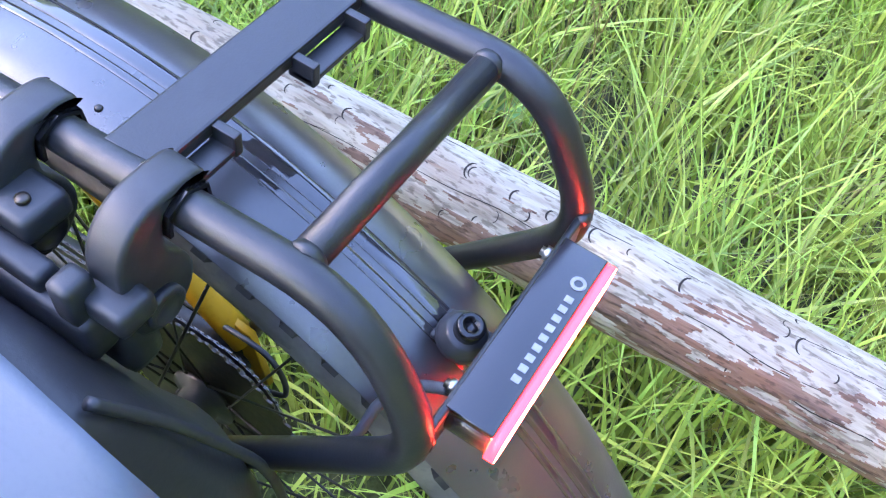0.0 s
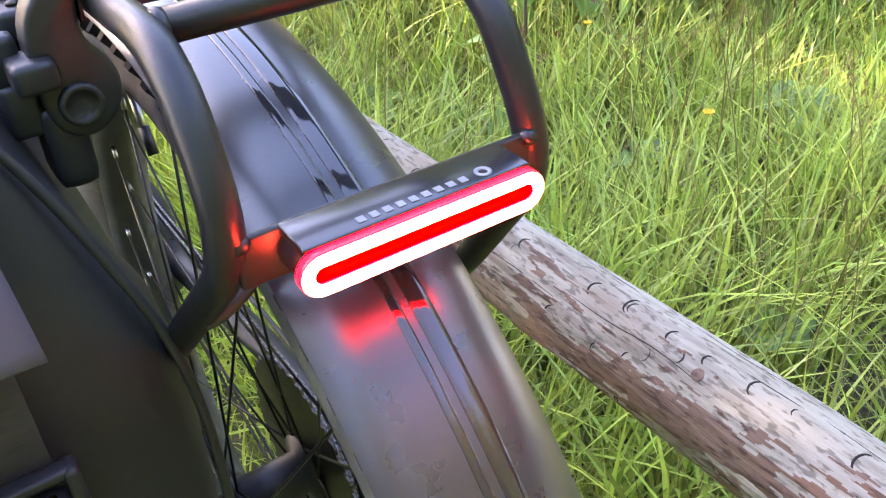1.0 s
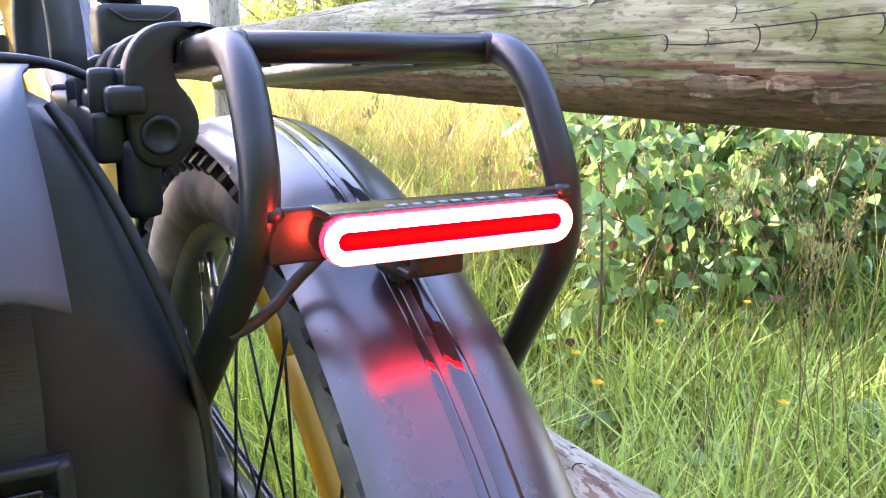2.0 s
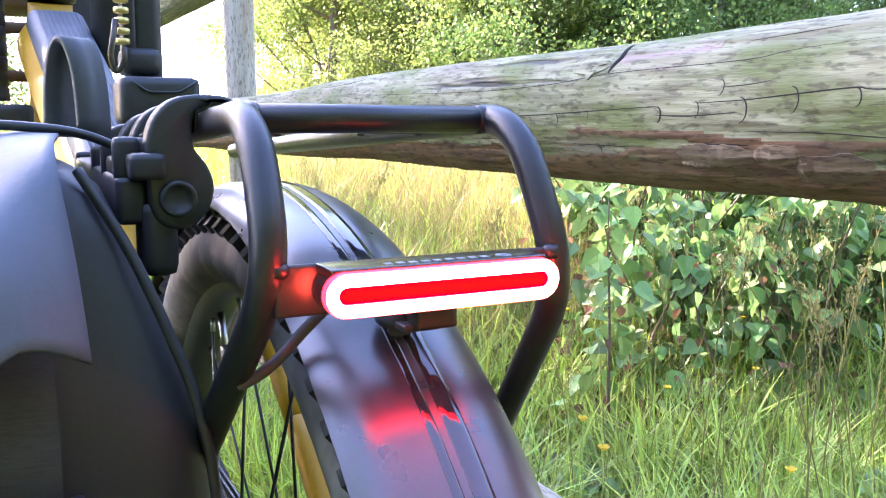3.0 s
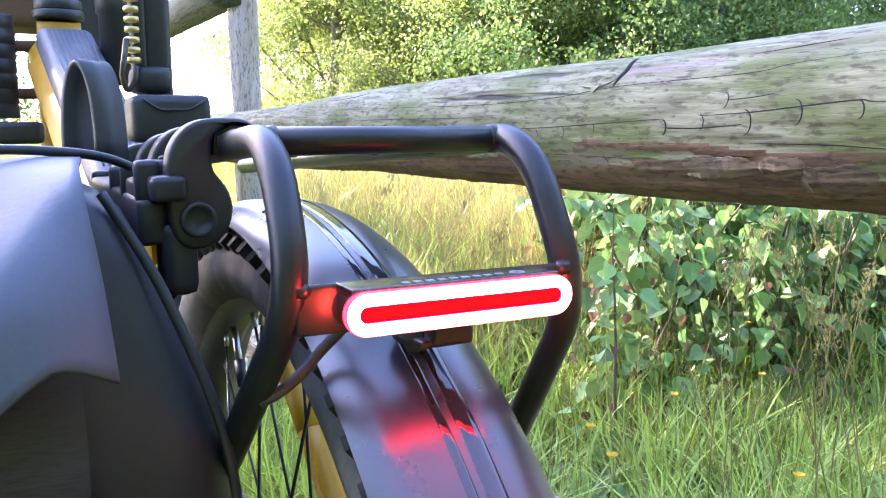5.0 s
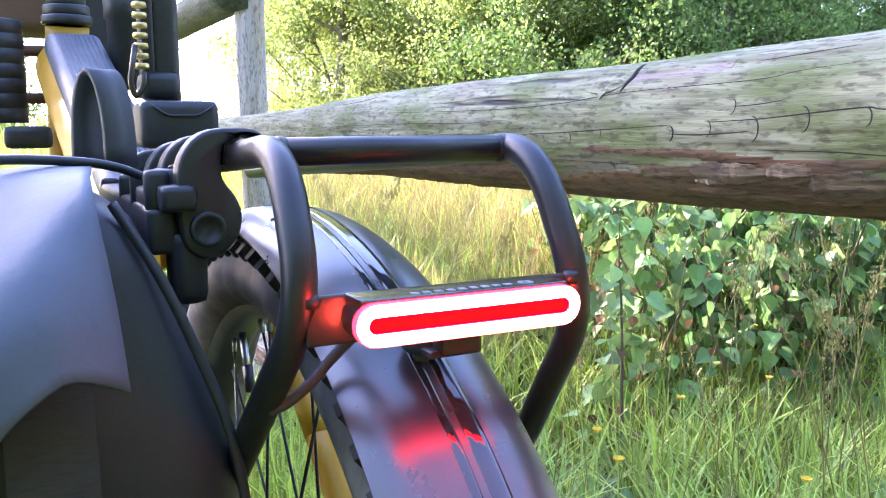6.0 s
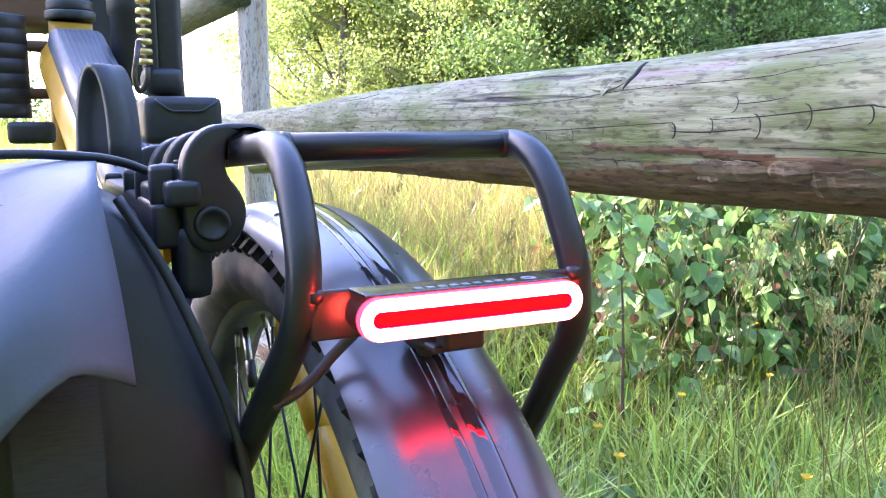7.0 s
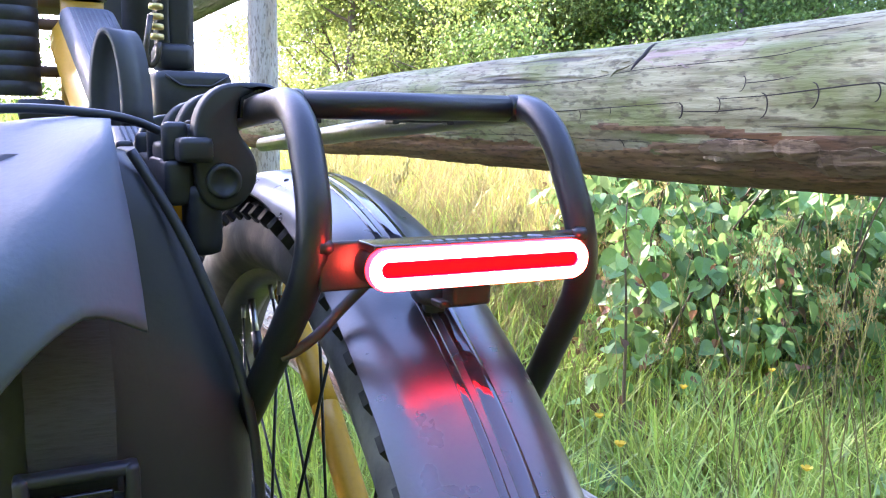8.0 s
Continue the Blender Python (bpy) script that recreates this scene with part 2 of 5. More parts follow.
def sweep(bm, path, radius, sides=14, squash=1.0, caps=True, closed=False):
    """A round tube along a path; radius a number or one for each point."""
    rings, up = [], None
    n = len(path)
    for i, p in enumerate(path):
        if closed:
            d = (path[(i + 1) % n] - path[i - 1]).normalized()
        else:
            d = (path[min(i + 1, n - 1)] - path[max(i - 1, 0)]).normalized()
        if up is None:
            up = d.orthogonal().normalized()
        up = (up - d * up.dot(d)).normalized()
        side = d.cross(up)
        r = radius[i] if isinstance(radius, (list, tuple)) else radius
        rings.append([bm.verts.new(p + (up * math.cos(a) + side * math.sin(a) * squash) * r) for a in (2 * math.pi * k / sides for k in range(sides))])
    for i in range(n if closed else n - 1):
        a, b = rings[i], rings[(i + 1) % n]
        for k in range(sides):
            bm.faces.new((a[k], a[(k + 1) % sides], b[(k + 1) % sides], b[k]))
    if caps and not closed:
        bm.faces.new(rings[0][::-1])
        bm.faces.new(rings[-1])
    bmesh.ops.recalc_face_normals(bm, faces=bm.faces)
    return bm


def tube(points, radius, bend=0.02, sides=14, **kw):
    return sweep(bmesh.new(), fillet_path(points, bend), radius, sides, **kw)


def rod(a, b, radius, sides=8):
    return sweep(bmesh.new(), [Vector(a), Vector(b)], radius, sides)


def block(size, centre, bevel=0.002, segments=2, m=None, bm=None):
    """A box with rounded edges."""
    own = bmesh.new()
    bmesh.ops.create_cube(own, size=1.0)
    bmesh.ops.scale(own, vec=size, verts=own.verts)
    if bevel:
        bmesh.ops.bevel(own, geom=own.edges[:], offset=bevel, segments=segments, profile=0.6, affect="EDGES")
    own.transform((Matrix.Translation(centre) @ m) if m is not None else Matrix.Translation(centre))
    if bm is None:
        return own
    tmp = bpy.data.meshes.new("tmp")
    own.to_mesh(tmp)
    own.free()
    bm.from_mesh(tmp)
    bpy.data.meshes.remove(tmp)
    return bm


def prism(outline, depth, m, bevel=0.0015, holes=()):
    """A flat outline (x, z) pulled out by depth along y, with rounded rims, then placed by m."""
    bm = bmesh.new()
    vs = [bm.verts.new((x, -depth / 2, z)) for x, z in outline]
    f = bm.faces.new(vs)
    back = bmesh.ops.extrude_face_region(bm, geom=[f])
    bmesh.ops.translate(bm, vec=(0, depth, 0), verts=[v for v in back["geom"] if isinstance(v, bmesh.types.BMVert)])
    bmesh.ops.recalc_face_normals(bm, faces=bm.faces)
    if bevel:
        rim = [e for e in bm.edges if abs(e.verts[0].co.y - e.verts[1].co.y) < 1e-7]
        bmesh.ops.bevel(bm, geom=rim, offset=bevel, segments=2, profile=0.6, affect="EDGES")
    bm.transform(m)
    return bm


def lathe(profile, m, sides=32):
    """A profile of (radius, height) turned about z and placed by m."""
    bm = bmesh.new()
    rings = [[bm.verts.new((r * math.cos(a), r * math.sin(a), h)) for a in (2 * math.pi * k / sides for k in range(sides))] for r, h in profile]
    for a, b in zip(rings, rings[1:]):
        for k in range(sides):
            bm.faces.new((a[k], a[(k + 1) % sides], b[(k + 1) % sides], b[k]))
    for ring in (rings[0][::-1], rings[-1]):
        bm.faces.new(ring)
    bmesh.ops.recalc_face_normals(bm, faces=bm.faces)
    bm.transform(m)
    return bm


def stadium(length, height, n=10):
    r, h = height / 2, length / 2 - height / 2
    return [(h + r * math.cos(a), r * math.sin(a)) for a in (-math.pi / 2 + math.pi * k / n for k in range(n + 1))] + \
           [(-h + r * math.cos(a), r * math.sin(a)) for a in (math.pi / 2 + math.pi * k / n for k in range(n + 1))]


# ---- ground ----
GROUND = 0.056


def ground_z(x, y):
    """Flat where the bicycle stands, rising into a bank ahead and to the right."""
    d = max(0.0, 0.75 * y + 0.45 * x - 1.5)
    return GROUND + 0.62 * (1 - math.exp(-d / 2.2)) + 0.02 * noise.noise((x * 1.3, y * 1.3, 0)) * min(1.0, max(0.0, abs(x - 0.1)) * 2)


def make_ground():
    coords = sorted(set([round(v, 3) for v in np.concatenate([np.linspace(-6, 10, 81), -np.geomspace(6.5, 1500, 14), np.geomspace(10.5, 1500, 14)])]))
    n = len(coords)
    verts = [(x, y, ground_z(x, y)) for y in coords for x in coords]
    faces = [(j * n + i, j * n + i + 1, (j + 1) * n + i + 1, (j + 1) * n + i) for j in range(n - 1) for i in range(n - 1)]
    g = raw("ground", verts, faces, SOIL)
    tagged(g, "grassy soil bank with thatch between the blades", "ground", kind="structure")


make_ground()


# ---- fence ----
class Log:
    """A debarked pole from p0 along d, tapering from r0 to r1, with swellings and flats; bark stays where keep(angle, s) says so."""

    def __init__(self, p0, d, length, r0, r1, seed, rough=0.05):
        self.p0, self.d, self.length, self.r0, self.r1, self.seed, self.rough = Vector(p0), Vector(d).normalized(), length, r0, r1, seed, rough
        up = Vector((0, 0, 1)) if abs(self.d.z) < 0.9 else Vector((0, -1, 0))
        self.side = up.cross(self.d).normalized()       # towards -x for a log that runs along y
        self.up = self.d.cross(self.side)

    def radius(self, a, s):
        seed, rough = self.seed, self.rough
        c, n = math.cos(a), math.sin(a)
        w = 1 + rough * noise.noise((c * 1.2 + seed, n * 1.2, s * 4)) + 0.4 * rough * noise.noise((c * 4 + seed, n * 4, s * 9))
        w -= 0.04 * max(0.0, noise.noise((c * 6, n * 6 + seed, s * 2.2)) - 0.25)
        return (self.r0 + (self.r1 - self.r0) * s / self.length) * w

    def at(self, a, s, lift=0.0):
        c = self.p0 + self.d * s + self.up * 0.005 * noise.noise((s * 1.7, self.seed, 0)) + self.side * 0.005 * noise.noise((s * 1.5, self.seed, 7))
        return c + (self.up * math.cos(a) + self.side * math.sin(a)) * (self.radius(a, s) + lift)

    def mesh(self, name, mat, parent, label="", sides=40, rings=150, bark=None, keep=None, thick=0.0016, near=None):
        verts, faces, kinds = [], [], []
        for i in range(rings + 1):
            s = self.length * i / rings
            if near:
                lo, hi, share = near
                u = i / rings
                e = (1 - share) / 2
                s = lo * u / e if u < e else (lo + (hi - lo) * (u - e) / share if u < 1 - e else hi + (self.length - hi) * (u - 1 + e) / e)
            for k in range(sides):
                a = 2 * math.pi * k / sides
                b = keep(a, s) if keep else False
                verts.append(self.at(a, s, thick * (0.6 + 0.8 * noise.noise((a * 9, s * 40, 3))) if b else 0.0))
                if i < rings:
                    faces.append((i * sides + k, i * sides + (k + 1) % sides, (i + 1) * sides + (k + 1) % sides, (i + 1) * sides + k))
                    kinds.append(1 if b else 0)
        faces += [tuple(range(sides))[::-1], tuple(rings * sides + k for k in range(sides))]
        kinds += [0, 0]
        ob = raw(name, verts, faces, mat, parent, label)
        if bark:
            ob.data.materials.append(bark)
            ob.data.polygons.foreach_set("material_index", kinds)
        return ob

    def crack(self, name, pts, r, parent, mat=None):
        """A thin dark split that follows the surface through (angle, s) points."""
        path = smooth_path([(a, s, 0) for a, s in pts], 6)
        run = [self.at(p.x, p.y, -r * 0.35) for p in path]
        n = len(run) - 1
        return part(name, sweep(bmesh.new(), run, [r * (0.25 + 0.75 * math.sin(math.pi * min(1.0, 0.06 + k / n * 0.94)) ** 0.6) for k in range(n + 1)], 6), mat or CRACK, parent)


fence = tagged(new("fence"), "weathered round-log fence with two rails on posts", "fence")
lower = Log((0.304 + 0.049 * 1.3, -1.3, 0.4678 - 0.0076 * 1.3), (-0.049, 1, 0.0076), 2.95, 0.0513, 0.0377, 3.0)
upper = Log((0.3757 + 0.0861 * 1.3, -1.3, 0.8764 + 0.0144 * 1.3), (-0.0861, 1, -0.0144), 2.98, 0.0786, 0.0465, 11.0)


def low_bark(a, s):
    d = (a + math.pi) % (2 * math.pi) - math.pi - radians(85)
    d = (d + math.pi) % (2 * math.pi) - math.pi
    n = noise.noise((math.cos(a) * 2.2, math.sin(a) * 2.2, s * 7)) + 0.6 * noise.noise((math.cos(a) * 7, math.sin(a) * 7, s * 22)) + 0.45 * noise.noise((math.cos(a) * 16, math.sin(a) * 16, s * 60))
    return n + 0.48 - abs(d) * 0.80 > 0.0


def top_bark(a, s):
    d = (a - radians(156) + math.pi) % (2 * math.pi) - math.pi
    n = 0.35 * noise.noise((math.cos(a) * 2.5 + 5, math.sin(a) * 2.5, s * 5)) + 0.22 * noise.noise((math.cos(a) * 6, math.sin(a) * 6, s * 18))
    return n + 0.60 - abs(d) * 0.78 > 0.0


low_rail = lower.mesh("lower_rail", LOG_LOW, fence, "bleached lower log rail with red-brown bark remnants", 220, 1150, BARK_LOW, low_bark, 0.0012, (0.85, 2.05, 0.84))
top_rail = upper.mesh("upper_rail", LOG_TOP, fence, "mossy grey upper log rail with long cracks", 170, 900, BARK_TOP, top_bark, 0.0016, (0.9, 2.1, 0.76))


def crescent(log, a, s, size, turn, parent, r=0.0011):
    """A curved split round an old knot."""
    rad = log.radius(a, s)
    pts = [(a + size * math.sin(t) / rad, s + size * (0.75 * math.cos(t) * turn)) for t in np.linspace(-1.5, 1.5, 7)]
    log.crack("knot_split", pts, r, parent)


rng = np.random.default_rng(12)
for k in range(80):
    crescent(lower, radians(rng.uniform(-45, 120)), rng.uniform(0.75, 2.2), rng.uniform(0.003, 0.0062), rng.choice((-1, 1, 1)), low_rail, rng.uniform(0.0004, 0.0009))
for k in range(26):
    a, s0 = radians(rng.uniform(-30, 120)), rng.uniform(0.7, 2.0)
    lower.crack("crack", [(a + 0.05 * rng.normal(), s0 + 0.05 * j) for j in range(int(rng.integers(2, 5)))], rng.uniform(0.0003, 0.0008), low_rail)
for a, s0, size in ((16, 1.762, 0.006), (13, 1.593, 0.007), (12, 1.505, 0.008), (5, 1.468, 0.009), (9, 1.423, 0.007), (10, 1.389, 0.005), (6, 1.347, 0.008), (10, 1.261, 0.009), (8, 1.16, 0.008), (64, 1.529, 0.006)):
    crescent(lower, radians(a), s0, size, 1, low_rail, 0.0011)
for a, s0, r in ((27, 1.387, 0.0042), (70, 1.62, 0.0035)):
    m = Matrix.Translation(lower.at(radians(a), s0, -0.002)) @ ((lower.up * math.cos(radians(a)) + lower.side * math.sin(radians(a))).to_track_quat("Z", "Y").to_matrix().to_4x4())
    part("knot", lathe([(r * 1.5, -0.001), (r * 1.3, 0.0018), (r, 0.0026), (r * 0.7, 0.0022), (r * 0.4, 0.0024), (0.0001, 0.0022)], m, 18), BARK_LOW, low_rail, "dark round knot")
# long splits along the upper rail
for run, r in (
    (((61, 2.13), (66, 1.84), (66, 1.69), (60, 1.60), (58, 1.47), (54, 1.43), (49, 1.33)), 0.0006),
    (((92, 1.74), (91, 1.68), (88, 1.58), (87, 1.54)), 0.0008),
    (((93, 1.544), (94, 1.51), (92, 1.465)), 0.0011),
    (((86, 1.505), (85, 1.46), (83, 1.424), (80, 1.38), (83, 1.36), (84, 1.25)), 0.0009),
    (((76, 1.484), (75, 1.46), (73, 1.44)), 0.0007),
    (((76, 2.3), (78, 2.0), (80, 1.85), (78, 1.76)), 0.0005),
    (((112, 1.95), (115, 1.75), (117, 1.60), (118, 1.53)), 0.0007),
    (((104, 1.46), (106, 1.40), (109, 1.34), (108, 1.25)), 0.0008),
    (((40, 1.48), (38, 1.43), (36, 1.40)), 0.0007),
    (((66, 1.36), (67, 1.30), (65, 1.22)), 0.0008),
    (((37, 2.2), (36, 2.13), (30, 2.09)), 0.0012)):
    upper.crack("crack", [(radians(a + 1.2 * noise.noise((s1 * 9, a, 1))), s1) for a, s1 in run], r * 0.65, top_rail)
for a, s0, size, r in ((93, 1.544, 0.006, 0.0014), (90, 1.506, 0.006, 0.0008), (91, 1.466, 0.009, 0.0010), (86, 1.426, 0.009, 0.0009), (76, 1.486, 0.006, 0.0008), (86, 1.38, 0.006, 0.0009), (97, 1.708, 0.004, 0.0006), (95, 1.67, 0.005, 0.0007), (92, 1.628, 0.004, 0.0006), (122, 1.62, 0.007, 0.0010), (124, 1.85, 0.006, 0.0010)):
    crescent(upper, radians(a), s0, size, -1, top_rail, r * 0.7)
# the open split beside a peeled tongue
upper.crack("open_split", [(radians(21), 1.612), (radians(39), 1.605), (radians(49), 1.606), (radians(60), 1.609)], 0.0030, top_rail)


def shard(log, a0, a1, s0, s1, lift, mat, name, seed, n=10):
    """A lifted splinter of surface with a ragged outline and real thickness."""
    g = np.random.default_rng(seed)
    bm = bmesh.new()
    rows = []
    for j in range(2):
        for i in range(n + 1):
            u = i / n
            w = math.sin(math.pi * min(1, 0.08 + 0.9 * u)) ** 0.5
            am, half = (a0 + a1) / 2, (a1 - a0) / 2 * w
            ja, jb = g.normal(0, 0.12, 2) * half
            s = s0 + (s1 - s0) * u
            h = lift * (0.5 + 0.8 * abs(noise.noise((u * 5, seed, 0)))) * math.sin(math.pi * (0.1 + 0.85 * u))
            rows.append([bm.verts.new(log.at(am - half + ja, s, -0.003 if j else h * 0.5)), bm.verts.new(log.at(am, s, -0.003 if j else h)), bm.verts.new(log.at(am + half + jb, s, -0.003 if j else h * 0.6))])
    top, bot = rows[: n + 1], rows[n + 1 :]
    for i in range(n):
        for k in range(2):
            bm.faces.new((top[i][k], top[i][k + 1], top[i + 1][k + 1], top[i + 1][k]))
        bm.faces.new((top[i][0], top[i + 1][0], bot[i + 1][0], bot[i][0]))
        bm.faces.new((top[i][2], bot[i][2], bot[i + 1][2], top[i + 1][2]))
    for r in (0, n):
        bm.faces.new((top[r][0], top[r][1], top[r][2], bot[r][2], bot[r][1], bot[r][0]))
    bmesh.ops.recalc_face_normals(bm, faces=bm.faces)
    return part(name, bm, mat, top_rail if log is upper else low_rail, smooth=False)


shard(upper, radians(36), radians(60), 1.610, 1.662, 0.0045, LOG_TOP, "peeled_tongue", 3)
shard(upper, radians(44), radians(52), 1.612, 1.650, 0.0060, LOG_TOP, "peeled_tongue", 13, 8)
shard(upper, radians(32), radians(58), 1.50, 1.604, 0.0008, BARED, "bared_patch", 9, 14)
shard(upper, radians(113), radians(127), 1.455, 1.530, 0.007, SPLIT, "splinter", 4, 12)
shard(upper, radians(125), radians(131), 1.495, 1.528, 0.006, SPLIT, "splinter", 5)
shard(upper, radians(112), radians(127), 1.418, 1.458, 0.008, SPLIT, "splinter", 6, 9)
shard(upper, radians(118), radians(138), 1.37, 1.44, 0.005, SPLIT, "splinter", 8, 10)
upper.crack("open_split", [(radians(117), 1.528), (radians(114), 1.50), (radians(112.5), 1.462), (radians(111), 1.44)], 0.0022, top_rail)
upper.crack("open_split", [(radians(129), 1.45), (radians(132), 1.42), (radians(131), 1.385)], 0.0020, top_rail)
g = np.random.default_rng(31)
for k in range(34):
    a, s0 = radians(g.uniform(75, 150)), g.uniform(0.95, 1.9)
    shard(lower, a, a + g.uniform(0.08, 0.22), s0, s0 + g.uniform(0.02, 0.07), g.uniform(0.0012, 0.0035), BARK_LOW if g.random() < 0.5 else LOG_LOW, "bark_flake", 100 + k, 6)
for k in range(16):
    a, s0 = radians(g.uniform(120, 170)), g.uniform(1.3, 2.6)
    shard(upper, a, a + g.uniform(0.08, 0.2), s0, s0 + g.uniform(0.03, 0.08), g.uniform(0.0015, 0.004), BARK_TOP, "bark_flake", 150 + k, 6)
post = Log((0.336, 1.65, GROUND - 0.1), (-0.008, 0.0, 1), 1.6, 0.034, 0.0315, 21.0)
post_ob = post.mesh("post", POST_WOOD, fence, sides=28, rings=80)
for a, h, size in ((120, 1.07, 0.009), (150, 0.98, 0.006)):
    crescent(post, radians(a), h, size, 1, post_ob, 0.002)
Log((0.54, -1.35, GROUND - 0.1), (0.0, 0.0, 1), 1.25, 0.05, 0.05, 22.0).mesh("post", POST_WOOD, fence, sides=20, rings=40)
Log((0.295, 1.62, 1.180), (0.0, 1, 0.012), 2.6, 0.046, 0.044, 31.0).mesh("far_rail", GREEN_BEAM, fence, "algae-green rail of the next bay", sides=24, rings=40)
Log((0.29, 4.15, GROUND + 0.1), (0.0, 0.0, 1), 1.3, 0.04, 0.04, 35.0).mesh("far_post", POST_WOOD, fence, sides=20, rings=20)

# ---- bicycle ----
WC = Vector((-0.004, 0.238, 0.436))        # rear axle
W = Matrix.Translation(WC)        # wheel frame: x axle, y ahead, z up
bicycle = tagged(new("bicycle"), "mustard-yellow touring e-bike with black rear rack and fender", "bicycle")


def on_wheel(theta, radius, x=0.0):
    """A point of the wheel frame; theta in degrees back from the top."""
    a = radians(theta)
    return W @ Vector((x, -radius * math.sin(a), radius * math.cos(a)))


def arc_shell(section, t0, t1, steps):
    """A shell swept round the axle; section: closed loop of (x, radius)."""
    bm = bmesh.new()
    rings = [[bm.verts.new(on_wheel(t0 + (t1 - t0) * i / steps, r, x)) for x, r in section] for i in range(steps + 1)]
    n = len(section)
    for a, b in zip(rings, rings[1:]):
        for k in range(n):
            bm.faces.new((a[k], a[(k + 1) % n], b[(k + 1) % n], b[k]))
    if abs(t1 - t0) < 359:
        bm.faces.new(rings[0])
        bm.faces.new(rings[-1][::-1])
    else:
        bmesh.ops.remove_doubles(bm, verts=bm.verts, dist=1e-5)
    bmesh.ops.recalc_face_normals(bm, faces=bm.faces)
    return bm


FW, FR = 0.0388, 0.3891


def fender_r(x):
    return FR - 0.012 * abs(x / FW) ** 2.8


def make_fender():
    xs = [FW * math.sin(math.pi / 2 * k / 14) for k in range(-14, 15)]
    outer = [(x, fender_r(x)) for x in xs]
    inner = [(x * 0.95, fender_r(x) - 0.0022) for x in xs[::-1]]
    body = part("fender", arc_shell(outer + inner, -70, 112, 120), FENDER, bicycle, "satin black plastic fender with light dust")
    # two polished bands along the crown, raised a little, with a fine groove between them
    for x, w in ((-0.0026, 0.0044), (0.0076, 0.0092)):
        sec = [(x + w * u / 2, fender_r(x + w * u / 2) + (0.0004 if abs(u) < 0.95 else 0.0)) for u in (-1, -0.9, -0.3, 0.3, 0.9, 1)] + [(x + w / 2, fender_r(x) - 0.001), (x - w / 2, fender_r(x) - 0.001)]
        part("polished_band", arc_shell(sec, -60, 111, 110), SHEEN, body, "polished black band")
    # bracket from the rack, with boss and socket bolt, and its leg to the fender
    m = Matrix.Translation((-0.003, 0.038, 0.7785)) @ Matrix.Rotation(radians(12), 4, "X")
    part("bracket", block((0.016, 0.030, 0.003), (-0.002, 0.034, 0.7800), 0.001), PLASTIC, body)
    part("bracket_leg", block((0.010, 0.004, 0.016), (-0.002, 0.043, 0.773), 0.001), PLASTIC, body)
    part("boss", lathe([(0.0115, 0.001), (0.0112, 0.004), (0.0095, 0.006), (0.009, 0.008), (0.0078, 0.009)], m), PLASTIC, body)
    part("bolt", lathe([(0.0062, 0.008), (0.0062, 0.014), (0.0055, 0.015), (0.003, 0.015), (0.003, 0.011), (0.0001, 0.011)], m), GLOSS, body, "dark socket-head bolt")
    for th, x in ((5.2, -0.0205),):
        c = on_wheel(th, fender_r(x) - 0.0005, x)
        mm = Matrix.Translation(c) @ (W.to_3x3() @ Matrix.Rotation(radians(th), 3, "X")).to_4x4()
        part("rivet", lathe([(0.0019, 0), (0.0018, 0.0008), (0.001, 0.0014), (0.0001, 0.0015)], mm, 12), DRIVE, body)


make_fender()


